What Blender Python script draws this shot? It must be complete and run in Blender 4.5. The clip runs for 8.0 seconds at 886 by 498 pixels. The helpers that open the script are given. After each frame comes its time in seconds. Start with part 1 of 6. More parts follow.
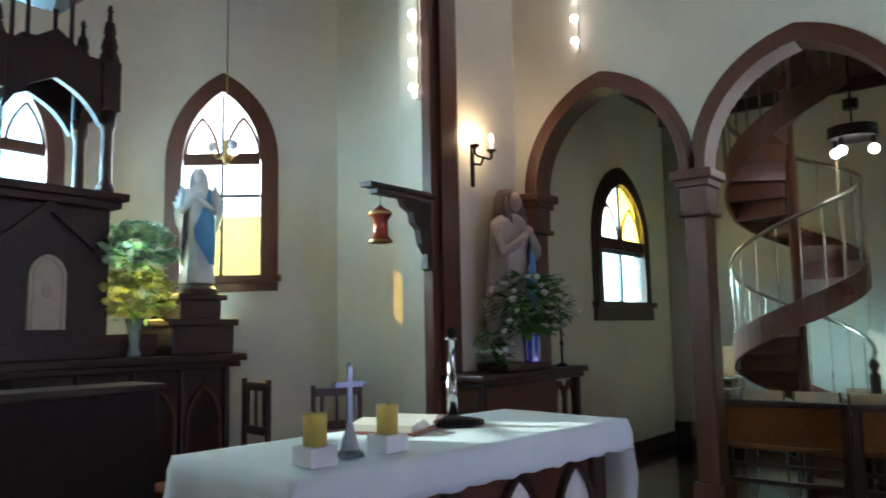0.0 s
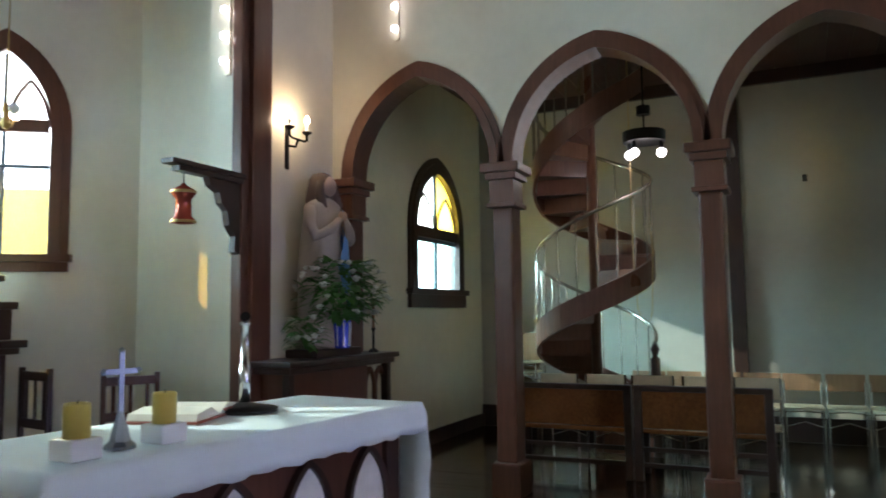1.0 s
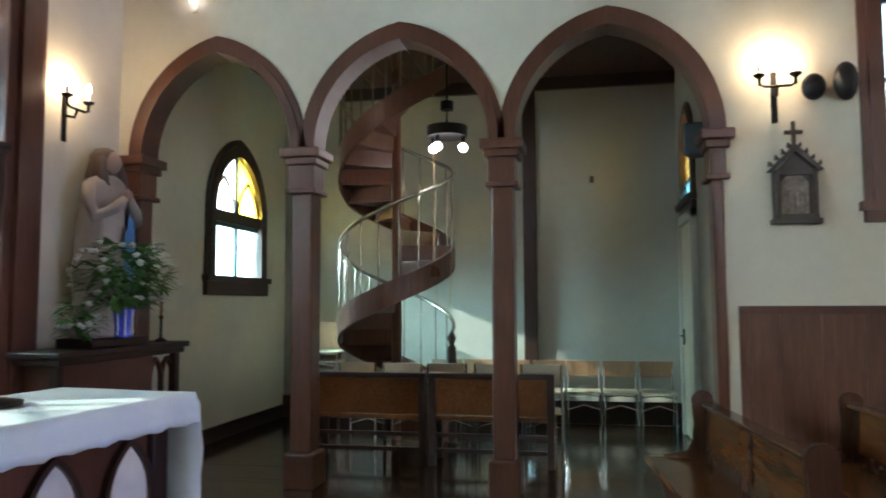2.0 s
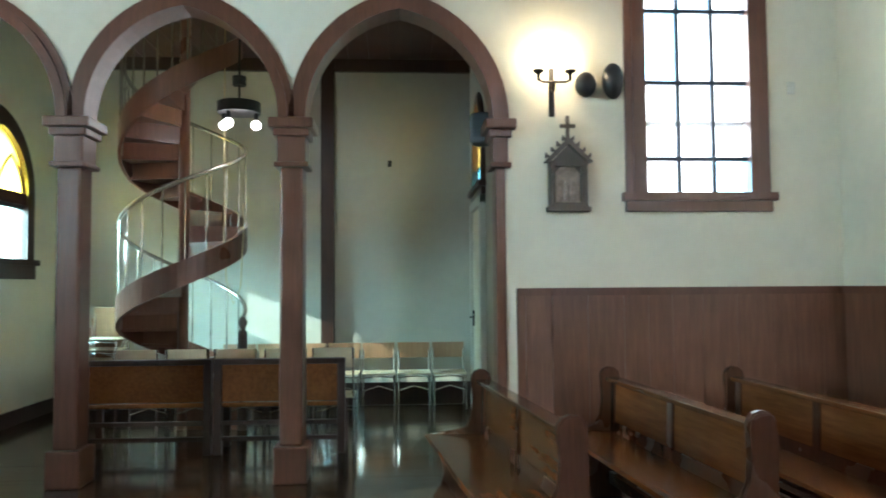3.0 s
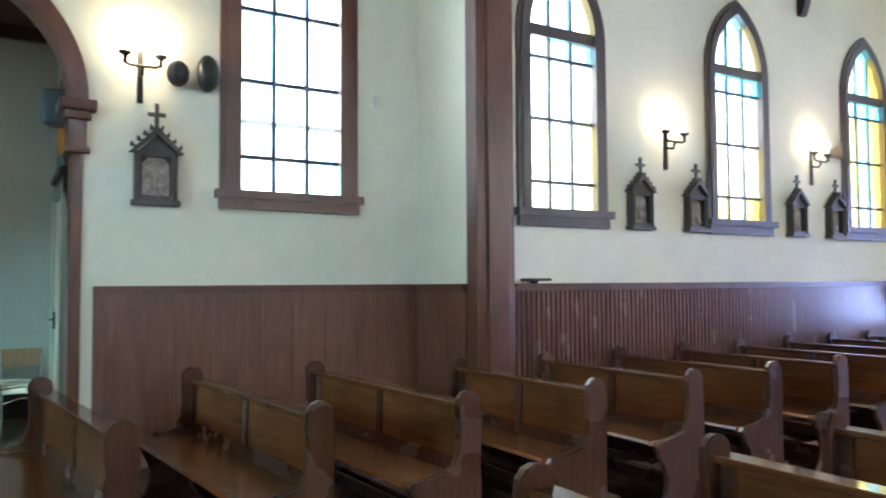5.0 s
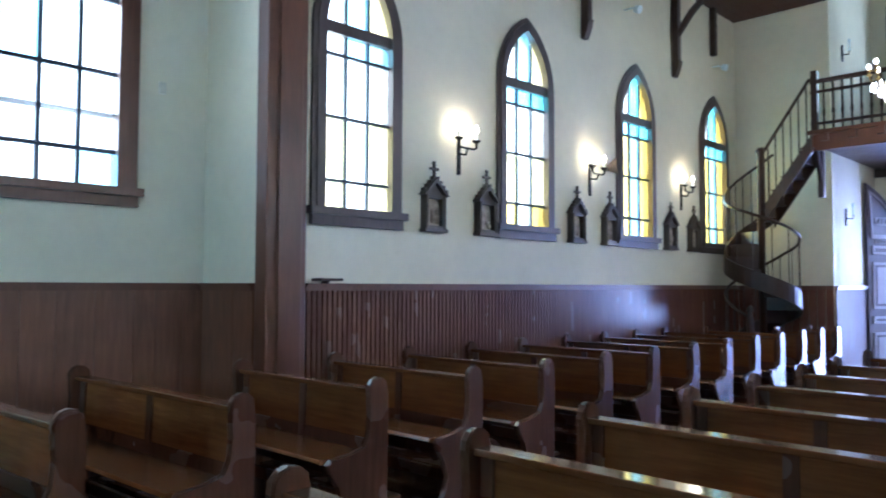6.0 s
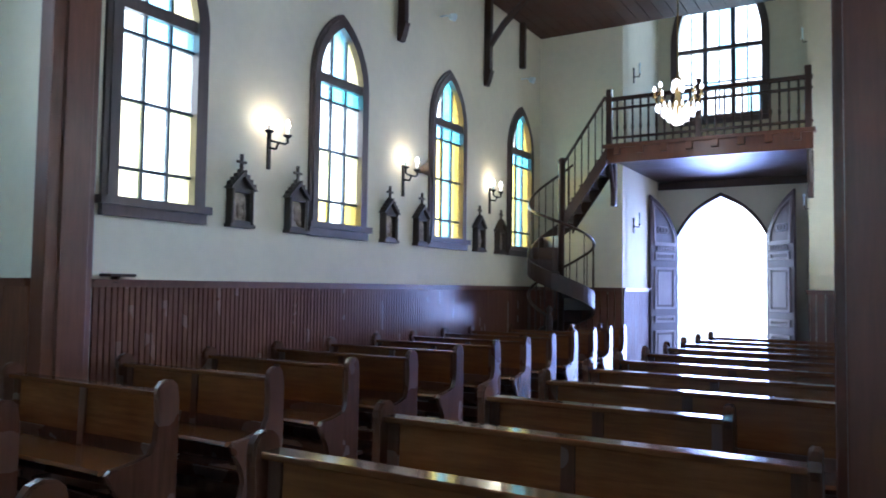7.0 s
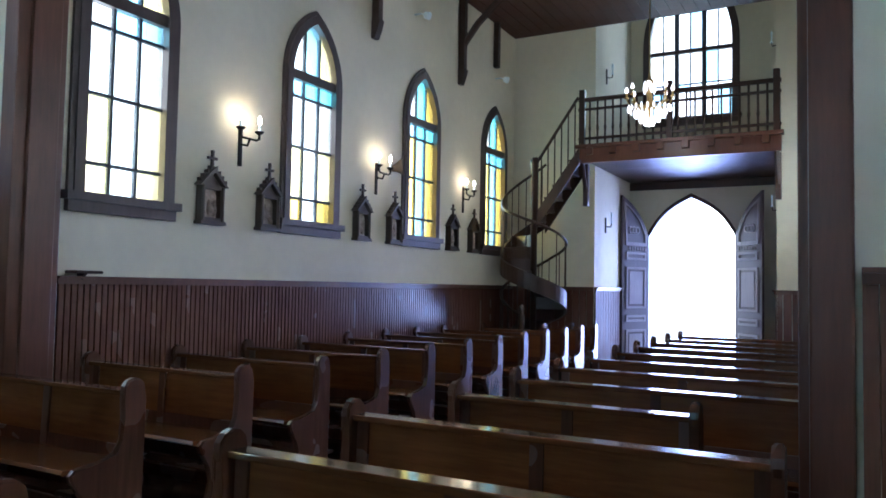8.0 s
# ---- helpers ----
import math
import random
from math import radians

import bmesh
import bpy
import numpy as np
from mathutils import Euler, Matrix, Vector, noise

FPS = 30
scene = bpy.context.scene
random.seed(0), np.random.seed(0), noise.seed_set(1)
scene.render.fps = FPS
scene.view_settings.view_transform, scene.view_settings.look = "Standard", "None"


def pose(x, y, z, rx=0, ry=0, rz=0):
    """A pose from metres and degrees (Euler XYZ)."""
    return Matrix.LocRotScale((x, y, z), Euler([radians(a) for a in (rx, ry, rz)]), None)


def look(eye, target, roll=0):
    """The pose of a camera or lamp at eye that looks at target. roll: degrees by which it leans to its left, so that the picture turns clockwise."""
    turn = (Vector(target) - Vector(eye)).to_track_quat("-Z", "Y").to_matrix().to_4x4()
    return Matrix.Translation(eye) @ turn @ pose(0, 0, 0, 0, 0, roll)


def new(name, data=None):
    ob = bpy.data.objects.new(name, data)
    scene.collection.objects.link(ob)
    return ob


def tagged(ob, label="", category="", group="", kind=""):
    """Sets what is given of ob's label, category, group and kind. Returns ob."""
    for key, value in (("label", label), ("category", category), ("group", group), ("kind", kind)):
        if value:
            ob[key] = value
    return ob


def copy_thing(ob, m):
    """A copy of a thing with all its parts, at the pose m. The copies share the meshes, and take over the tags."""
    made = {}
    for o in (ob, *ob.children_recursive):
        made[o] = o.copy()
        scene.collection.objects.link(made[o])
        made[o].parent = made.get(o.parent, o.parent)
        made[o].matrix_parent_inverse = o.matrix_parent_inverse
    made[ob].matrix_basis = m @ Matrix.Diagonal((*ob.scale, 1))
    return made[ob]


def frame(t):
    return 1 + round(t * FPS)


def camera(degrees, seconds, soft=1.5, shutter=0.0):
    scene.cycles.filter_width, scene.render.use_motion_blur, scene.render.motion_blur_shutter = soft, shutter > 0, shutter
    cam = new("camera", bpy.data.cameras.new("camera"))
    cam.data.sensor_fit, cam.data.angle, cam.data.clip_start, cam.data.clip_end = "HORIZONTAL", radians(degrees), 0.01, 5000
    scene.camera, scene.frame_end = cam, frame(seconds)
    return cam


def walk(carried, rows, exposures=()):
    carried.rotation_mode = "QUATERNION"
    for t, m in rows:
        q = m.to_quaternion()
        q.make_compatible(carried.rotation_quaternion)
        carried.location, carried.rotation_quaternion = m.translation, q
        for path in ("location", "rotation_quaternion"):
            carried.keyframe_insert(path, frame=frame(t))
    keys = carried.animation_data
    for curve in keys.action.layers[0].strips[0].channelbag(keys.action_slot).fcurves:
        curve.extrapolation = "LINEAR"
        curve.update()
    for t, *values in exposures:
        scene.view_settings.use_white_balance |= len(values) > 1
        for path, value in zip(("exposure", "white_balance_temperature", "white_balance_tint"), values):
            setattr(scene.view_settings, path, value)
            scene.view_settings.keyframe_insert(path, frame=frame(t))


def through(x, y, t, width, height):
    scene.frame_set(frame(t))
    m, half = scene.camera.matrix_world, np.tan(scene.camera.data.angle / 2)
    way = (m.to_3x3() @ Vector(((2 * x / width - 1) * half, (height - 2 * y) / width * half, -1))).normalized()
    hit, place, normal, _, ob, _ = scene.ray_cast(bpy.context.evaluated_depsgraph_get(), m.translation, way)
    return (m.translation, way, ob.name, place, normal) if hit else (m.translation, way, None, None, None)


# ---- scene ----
cam = camera(61.29, 8.0, 1.7, 0.3)
# seconds, eye x y z, yaw, pitch, roll
ROWS = [
    (0, 0.371, -0.038, 1.529, -51.67, 6.17, -1.05),
    (0.5, 0.421, -0.078, 1.515, -58.56, 5.57, -1.08),
    (1, 0.458, -0.121, 1.517, -64.93, 4.99, -0.75),
    (1.5, 0.499, -0.171, 1.505, -71.82, 4.68, -0.38),
    (3, 0.586, -0.404, 1.495, -93.43, 2.80, -0.42),
    (3.5, 0.576, -0.454, 1.495, -100.63, 2.40, -0.51),
    (4, 0.566, -0.528, 1.491, -107.42, 2.39, -0.24),
    (4.5, 0.554, -0.602, 1.487, -114.33, 2.48, -0.31),
    (6, 0.484, -0.838, 1.455, -135.77, 2.80, 0.17),
    (6.5, 0.453, -0.891, 1.457, -143.16, 2.75, 0.68),
    (7, 0.434, -0.924, 1.450, -149.53, 2.87, 0.80),
    (7.5, 0.424, -0.934, 1.449, -151.78, 2.87, 0.95),
    (8, 0.422, -0.934, 1.448, -151.52, 2.81, 1.05),
]
walk(cam, [(t, pose(x, y, z, 90 + pitch, 0, yaw) @ pose(0, 0, 0, 0, 0, roll)) for t, x, y, z, yaw, pitch, roll in ROWS],
     exposures=[(0.0, 0.68, 6050, 18), (0.5, 0.7, 6050, 18), (1.5, 0.8, 6200, 22), (3.0, 1.68, 5850, 10), (4.5, 1.86, 5700, 9), (6.0, 1.22, 4950, 9), (7.0, 0.92, 5000, 11), (8.0, 0.6, 5150, 12)])

# ---- daylight ----
world = bpy.data.worlds.new("sky")
scene.world = world
world.use_nodes = True
wn = world.node_tree.nodes
sky = wn.new("ShaderNodeTexSky")
sky.sky_type = "NISHITA"
sky.sun_disc = False
sky.sun_elevation = radians(21.0)
sky.sun_rotation = radians(-20.3)
wn["Background"].inputs[1].default_value = 0.065
world.node_tree.links.new(sky.outputs[0], wn["Background"].inputs[0])

sun_data = bpy.data.lights.new("sun", "SUN")
sun_data.energy, sun_data.angle, sun_data.color = 5.0, radians(0.6), (1.0, 0.88, 0.66)
sun = new("sun", sun_data)
sun.matrix_world = look((-10.0, 27.0, 10.8), (0, 0, 0))


LAMPS = 0.45                 # strength of all lamps beside the sun


def sky_lamp(name, place, target, w, h, power, color=(0.92, 0.95, 1.0), spread=180):
    """The sky's light in a window's opening."""
    d = bpy.data.lights.new(name, "AREA")
    d.shape, d.size, d.size_y, d.energy, d.color = "RECTANGLE", w, h, power * LAMPS, color
    d.spread = radians(spread)
    ob = new(name, d)
    ob.matrix_world = look(place, target)
    return ob


def bulb_lamp(place, power, color=(1.0, 0.74, 0.42), size=0.05):
    d = bpy.data.lights.new("bulb_light", "POINT")
    d.energy, d.color, d.shadow_soft_size = power * LAMPS, color, size
    ob = new("bulb_light", d)
    ob.location = place
    return ob


# ---- plan of the place ----
XA = 6.43                    # face of the arcade wall
XN, XS = 5.48, 0.50          # faces of the nave's long walls
YR = 3.83                    # wall on the altar side of the crossing
YN = -4.00                   # wall where the nave begins
YE = -12.75                  # entrance wall
YD = -15.0                   # wall with the portal, back of the vestibule
AT = 0.20                    # thickness of the arcade wall
XB = 10.15                   # far wall of the side chapel
YC = -1.34                   # side wall of the side chapel
XW = -2.2                    # far side of the crossing
ZD = 1.47                    # top of the wainscot
ZC, ZN = 6.6, 5.75           # ceilings: crossing, nave
PIER = [3.70, 2.10, 0.42, -1.26]   # arcade: respond, pier, pier, respond
BAY = 2.34                   # window to window in the nave
WIN0 = -4.91                 # centre of the nave's first window

# ---- materials ----
def nodes_of(name, rough=0.6, metal=0.0, spec=None):
    m = bpy.data.materials.new(name)
    m.use_nodes = True
    nt = m.node_tree
    b = nt.nodes["Principled BSDF"]
    b.inputs["Roughness"].default_value = rough
    b.inputs["Metallic"].default_value = metal
    if spec is not None:
        b.inputs["Specular IOR Level"].default_value = spec
    return m, nt, b


def ramp(nt, fac, stops):
    r = nt.nodes.new("ShaderNodeValToRGB")
    el = r.color_ramp.elements
    while len(el) < len(stops):
        el.new(0.5)
    for e, (p, c) in zip(el, stops):
        e.position, e.color = p, (*c, 1)
    nt.links.new(fac, r.inputs[0])
    return r.outputs[0]


def noise_of(nt, scale, detail=4.0, stretch=(1, 1, 1), rand=False, rough=0.55):
    tc = nt.nodes.new("ShaderNodeTexCoord")
    mp = nt.nodes.new("ShaderNodeMapping")
    mp.inputs["Scale"].default_value = stretch
    if rand:
        oi = nt.nodes.new("ShaderNodeObjectInfo")
        sc = nt.nodes.new("ShaderNodeVectorMath")
        sc.operation = "SCALE"
        sc.inputs[0].default_value = (7.0, 13.0, 5.0)
        nt.links.new(oi.outputs["Random"], sc.inputs["Scale"])
        nt.links.new(sc.outputs[0], mp.inputs["Location"])
    nt.links.new(tc.outputs["Object"], mp.inputs["Vector"])
    n = nt.nodes.new("ShaderNodeTexNoise")
    n.inputs["Scale"].default_value, n.inputs["Detail"].default_value, n.inputs["Roughness"].default_value = scale, detail, rough
    nt.links.new(mp.outputs[0], n.inputs["Vector"])
    return n.outputs["Fac"]


def mixc(nt, fac, a, b, mode="MIX"):
    m = nt.nodes.new("ShaderNodeMix")
    m.data_type, m.blend_type = "RGBA", mode
    for sock, v in ((m.inputs[0], fac), (m.inputs[6], a), (m.inputs[7], b)):
        if hasattr(v, "is_linked"):
            nt.links.new(v, sock)
        elif isinstance(v, tuple):
            sock.default_value = (*v, 1)
        else:
            sock.default_value = v
    return m.outputs[2]


def bump(nt, b, height, strength=0.2, dist=0.01):
    n = nt.nodes.new("ShaderNodeBump")
    n.inputs["Strength"].default_value, n.inputs["Distance"].default_value = strength, dist
    nt.links.new(height, n.inputs["Height"])
    nt.links.new(n.outputs[0], b.inputs["Normal"])


def plaster(name, col):
    m, nt, b = nodes_of(name, 0.75, spec=0.3)
    big, fine = noise_of(nt, 0.7, 3), noise_of(nt, 9, 6)
    dark = tuple(c * 0.86 for c in col)
    c1 = ramp(nt, big, [(0.35, dark), (0.65, col)])
    c2 = mixc(nt, 0.25, c1, ramp(nt, fine, [(0.3, dark), (0.7, tuple(min(1, c * 1.05) for c in col))]))
    nt.links.new(c2, b.inputs["Base Color"])
    bump(nt, b, fine, 0.12, 0.004)
    return m


def wood(name, lo, hi, rough=0.35, stretch=(14, 14, 1.2), scale=2.2, rand=True, tone=0.45, relief=0.15):
    """Stained timber with its grain along the axis of the smallest stretch."""
    m, nt, b = nodes_of(name, rough)
    grain = noise_of(nt, scale, 8, stretch, rand, 0.65)
    blot = noise_of(nt, 1.6, 3, (1, 1, 1), rand)
    c = ramp(nt, grain, [(0.3, lo), (0.55, tuple((a + z) / 2 for a, z in zip(lo, hi))), (0.75, hi)])
    c = mixc(nt, tone, c, ramp(nt, blot, [(0.3, lo), (0.7, hi)]))
    nt.links.new(c, b.inputs["Base Color"])
    rr = nt.nodes.new("ShaderNodeMapRange")
    rr.inputs["To Min"].default_value, rr.inputs["To Max"].default_value = rough * 0.75, min(1, rough * 1.5)
    nt.links.new(blot, rr.inputs["Value"])
    nt.links.new(rr.outputs[0], b.inputs["Roughness"])
    bump(nt, b, grain, relief, 0.003)
    return m


def plain(name, col, rough=0.5, metal=0.0, vary=0.12, scale=6.0):
    m, nt, b = nodes_of(name, rough, metal)
    n = noise_of(nt, scale, 5)
    nt.links.new(ramp(nt, n, [(0.3, tuple(c * (1 - vary) for c in col)), (0.7, tuple(min(1, c * (1 + vary)) for c in col))]), b.inputs["Base Color"])
    bump(nt, b, n, 0.08, 0.003)
    return m


def tinted(name, col, cloud=0.22):
    """Old window glass: lets daylight through in its colour, a little cloudy."""
    m = bpy.data.materials.new(name)
    m.use_nodes = True
    nt = m.node_tree
    nt.nodes.remove(nt.nodes["Principled BSDF"])
    tr, tl, gl = nt.nodes.new("ShaderNodeBsdfTransparent"), nt.nodes.new("ShaderNodeBsdfTranslucent"), nt.nodes.new("ShaderNodeBsdfGlossy")
    tr.inputs[0].default_value = tl.inputs[0].default_value = (*col, 1)
    gl.inputs["Roughness"].default_value = 0.08
    m1, m2 = nt.nodes.new("ShaderNodeMixShader"), nt.nodes.new("ShaderNodeMixShader")
    m1.inputs[0].default_value, m2.inputs[0].default_value = cloud, 0.05
    nt.links.new(tr.outputs[0], m1.inputs[1]); nt.links.new(tl.outputs[0], m1.inputs[2])
    nt.links.new(m1.outputs[0], m2.inputs[1]); nt.links.new(gl.outputs[0], m2.inputs[2])
    nt.links.new(m2.outputs[0], nt.nodes["Material Output"].inputs[0])
    return m


def petal(name, col, through=0.45):
    """Thin leaf or petal that lets some light through."""
    m, nt, b = nodes_of(name, 0.5)
    n = noise_of(nt, 14, 4)
    c = ramp(nt, n, [(0.3, tuple(k * 0.8 for k in col)), (0.7, col)])
    nt.links.new(c, b.inputs["Base Color"])
    tl, mx = nt.nodes.new("ShaderNodeBsdfTranslucent"), nt.nodes.new("ShaderNodeMixShader")
    nt.links.new(c, tl.inputs[0])
    mx.inputs[0].default_value = through
    nt.links.new(b.outputs[0], mx.inputs[1])
    nt.links.new(tl.outputs[0], mx.inputs[2])
    nt.links.new(mx.outputs[0], nt.nodes["Material Output"].inputs[0])
    return m


def glow(name, col, strength):
    m, nt, b = nodes_of(name, 0.4)
    b.inputs["Base Color"].default_value = (*col, 1)
    b.inputs["Emission Color"].default_value = (*col, 1)
    b.inputs["Emission Strength"].default_value = strength * LAMPS
    return m


CREAM = plaster("cream_plaster", (0.76, 0.71, 0.565))
# off-white boards, darkened so the colour carries the chapel's gloom
BOARD_DIM = plaster("painted_boards", (0.44, 0.40, 0.33))
RED_WOOD = wood("red_stained_wood", (0.072, 0.026, 0.015), (0.175, 0.068, 0.038), 0.32)
WAINSCOT = wood("wainscot_wood", (0.085, 0.036, 0.026), (0.20, 0.09, 0.062), 0.22)
PANEL = wood("wide_panel_wood", (0.095, 0.037, 0.021), (0.24, 0.102, 0.056), 0.34, tone=0.3)
DARK_WOOD = wood("dark_wood", (0.017, 0.007, 0.005), (0.06, 0.022, 0.013), 0.36)
CEIL_WOOD = wood("ceiling_boards", (0.035, 0.012, 0.008), (0.10, 0.034, 0.022), 0.5, (1.2, 14, 14))
PEW_WOOD = wood("pew_wood", (0.088, 0.031, 0.011), (0.27, 0.100, 0.032), 0.2, (1.2, 14, 14))
PEW_TOP = wood("polished_rail_wood", (0.07, 0.026, 0.010), (0.20, 0.078, 0.028), 0.09, (1.2, 14, 14), relief=0.02)
PEW_END = wood("pew_end_wood", (0.055, 0.023, 0.014), (0.14, 0.058, 0.032), 0.24)
FLOOR_WOOD = wood("floor_boards", (0.040, 0.021, 0.012), (0.12, 0.060, 0.034), 0.10, (14, 1.0, 14))
FRAME_GREY = wood("window_frame_wood", (0.045, 0.032, 0.032), (0.11, 0.075, 0.07), 0.4)
IRON = plain("dark_iron", (0.02, 0.018, 0.018), 0.45, 0.6)
STEEL = plain("chrome", (0.6, 0.6, 0.62), 0.18, 1.0, 0.05)
LEAD = plain("window_bars", (0.05, 0.07, 0.10), 0.5)
CLEAR = tinted("frosted_glass", (0.96, 0.98, 0.97), 0.10)
FROST = tinted("milky_glass", (0.9, 0.93, 0.95), 1.0)
YELLOW = tinted("yellow_glass", (1.0, 0.87, 0.42), 0.10)
MILKY_YELLOW = tinted("milky_yellow_glass", (1.0, 0.78, 0.25), 0.9)
MILKY_WHITE = tinted("milky_white_glass", (0.95, 0.96, 0.9), 0.9)
PALE_YELLOW = tinted("pale_yellow_glass", (1.0, 0.95, 0.68))
BLUE = tinted("turquoise_glass", (0.50, 0.90, 0.98))
PALE_BLUE = tinted("pale_blue_glass", (0.66, 0.90, 1.0), 0.08)
SKY_GLASS = tinted("washed_blue_glass", (0.84, 0.98, 1.0), 0.04)
# white linen with the cool blue daylight mixed into its colour
LINEN = plain("daylit_linen", (0.83, 0.93, 0.97), 0.75, 0, 0.04, 3)
WARM_BULB = glow("warm_bulb", (1.0, 0.84, 0.60), 30.0)
COOL_BULB = glow("white_bulb", (1.0, 0.95, 0.9), 14.0)
GOLD = plain("old_gold", (0.45, 0.30, 0.10), 0.4, 0.7)

# ---- mesh helpers ----
def finish(name, bm, mat, smooth=False):
    bmesh.ops.recalc_face_normals(bm, faces=bm.faces)
    me = bpy.data.meshes.new(name)
    bm.to_mesh(me)
    bm.free()
    if smooth:
        me.shade_smooth()
    me.materials.append(mat)
    return me


def part(name, bm, mat, parent=None, label="", smooth=False, loc=None):
    ob = new(name, finish(name, bm, mat, smooth) if isinstance(bm, bmesh.types.BMesh) else bm)
    if parent:
        ob.parent = parent
    if loc:
        ob.location = loc
    return tagged(ob, label) if label else ob


def thing(name, label, category, m=None, group="", kind=""):
    ob = new(name)
    ob.empty_display_size = 0.1
    if m is not None:
        ob.matrix_world = m
    return tagged(ob, label, category, group, kind)


def struct(name, bm, mat, label, category, smooth=False):
    return tagged(new(name, finish(name, bm, mat, smooth)), label, category, "", "structure")


def box(bm, x0, x1, y0, y1, z0, z1):
    v = [bm.verts.new((x, y, z)) for x in (x0, x1) for y in (y0, y1) for z in (z0, z1)]
    for f in ((0, 1, 3, 2), (4, 6, 7, 5), (0, 4, 5, 1), (2, 3, 7, 6), (0, 2, 6, 4), (1, 5, 7, 3)):
        bm.faces.new([v[i] for i in f])
    return v


def rbox(bm, x0, x1, y0, y1, z0, z1, r=0.01):
    """A box with bevelled edges."""
    v = box(bm, x0, x1, y0, y1, z0, z1)
    edges = list({e for w in v for e in w.link_edges})
    bmesh.ops.bevel(bm, geom=edges, offset=r, segments=2, affect="EDGES", profile=0.6)


def prism(bm, outline, place, d0, d1):
    """An outline of (u, z) swept from depth d0 to d1; place(u, d, z) gives the point."""
    a = [bm.verts.new(place(u, d0, z)) for u, z in outline]
    b = [bm.verts.new(place(u, d1, z)) for u, z in outline]
    n = len(outline)
    bm.faces.new(a)
    bm.faces.new(b[::-1])
    for i in range(n):
        bm.faces.new((a[i], b[i], b[(i + 1) % n], a[(i + 1) % n]))


def band(bm, inner, outer, place, d0, d1, closed=False):
    """A ribbon between two outlines of equal length, swept from depth d0 to d1."""
    rings = [[bm.verts.new(place(u, d, z)) for u, z in line] for line, d in ((inner, d0), (outer, d0), (outer, d1), (inner, d1))]
    n = len(inner)
    for i in range(n if closed else n - 1):
        j = (i + 1) % n
        for k in range(4):
            l = (k + 1) % 4
            bm.faces.new((rings[k][i], rings[k][j], rings[l][j], rings[l][i]))
    if not closed:
        bm.faces.new([r[0] for r in rings])
        bm.faces.new([r[-1] for r in rings][::-1])


def pointed(c, w, spring, apex, n=10, grow=0.0):
    """The outline of a pointed arch, from its left spring over the apex to the right one."""
    w, h = w + grow, apex + grow * 1.15 - spring
    if h < w * 0.96:
        left = [(c - w + w * i / n - 0.10 * h * math.sin(math.pi * i / n), spring + h * i / n + 0.10 * w * math.sin(math.pi * i / n)) for i in range(n + 1)]
        return left + [(2 * c - u, z) for u, z in left[-2::-1]]
    rad = (w * w + h * h) / (2 * w)
    top = math.asin(min(1.0, h / rad))
    if h > w:
        top = math.pi - top if rad < h else top
    left = [(c - w + rad - rad * math.cos(top * i / n), spring + rad * math.sin(top * i / n)) for i in range(n + 1)]
    return left + [(2 * c - u, z) for u, z in left[-2::-1]]


def on_x(face, sign):
    """Depths run from the plane X = face towards sign."""
    return lambda u, d, z: (face + sign * d, u, z)


def on_y(face, sign):
    return lambda u, d, z: (u, face + sign * d, z)


def wall(bm, place, u0, u1, z0, z1, thick, openings=()):
    """A wall from u0 to u1 with pointed or square openings (centre, half width, sill, spring, apex) through it."""
    u = u0
    for c, w, sill, spring, apex in sorted(openings):
        if c - w > u:
            prism(bm, [(u, z0), (c - w, z0), (c - w, z1), (u, z1)], place, 0, thick)
        if sill > z0:
            prism(bm, [(c - w, z0), (c + w, z0), (c + w, sill), (c - w, sill)], place, 0, thick)
        line = pointed(c, w, spring, apex) if apex > spring else [(c - w, spring), (c + w, spring)]
        for (a, za), (b, zb) in zip(line, line[1:]):
            prism(bm, [(a, za), (b, zb), (b, z1), (a, z1)], place, 0, thick)
        u = c + w
    if u1 > u:
        prism(bm, [(u, z0), (u1, z0), (u1, z1), (u, z1)], place, 0, thick)


def tube(bm, pts, r, n=6, closed=False):
    pts = [Vector(p) for p in pts]
    rings = []
    for i, p in enumerate(pts):
        a, b = pts[max(i - 1, 0)], pts[min(i + 1, len(pts) - 1)]
        d = (b - a).normalized()
        s = d.cross(Vector((0, 0, 1)) if abs(d.z) < 0.9 else Vector((1, 0, 0))).normalized()
        t = d.cross(s)
        rr = r[i] if isinstance(r, (list, tuple)) else r
        rings.append([bm.verts.new(p + (s * math.cos(k * 2 * math.pi / n) + t * math.sin(k * 2 * math.pi / n)) * rr) for k in range(n)])
    for A, B in zip(rings, rings[1:]):
        for k in range(n):
            bm.faces.new((A[k], A[(k + 1) % n], B[(k + 1) % n], B[k]))
    bm.faces.new(rings[0])
    bm.faces.new(rings[-1][::-1])


def lathe(bm, profile, n=16, at=(0, 0, 0), flat=1.0):
    """A turned form from (radius, z) pairs."""
    rings = [[bm.verts.new((at[0] + max(r, 0.0005) * math.cos(k * 2 * math.pi / n), at[1] + flat * max(r, 0.0005) * math.sin(k * 2 * math.pi / n), at[2] + z)) for k in range(n)] for r, z in profile]
    for A, B in zip(rings, rings[1:]):
        for k in range(n):
            bm.faces.new((A[k], A[(k + 1) % n], B[(k + 1) % n], B[k]))
    bm.faces.new(rings[0][::-1])
    bm.faces.new(rings[-1])


def nb():
    return bmesh.new()


def quick(fn, *args, **kw):
    bm = nb()
    fn(bm, *args, **kw)
    return bm

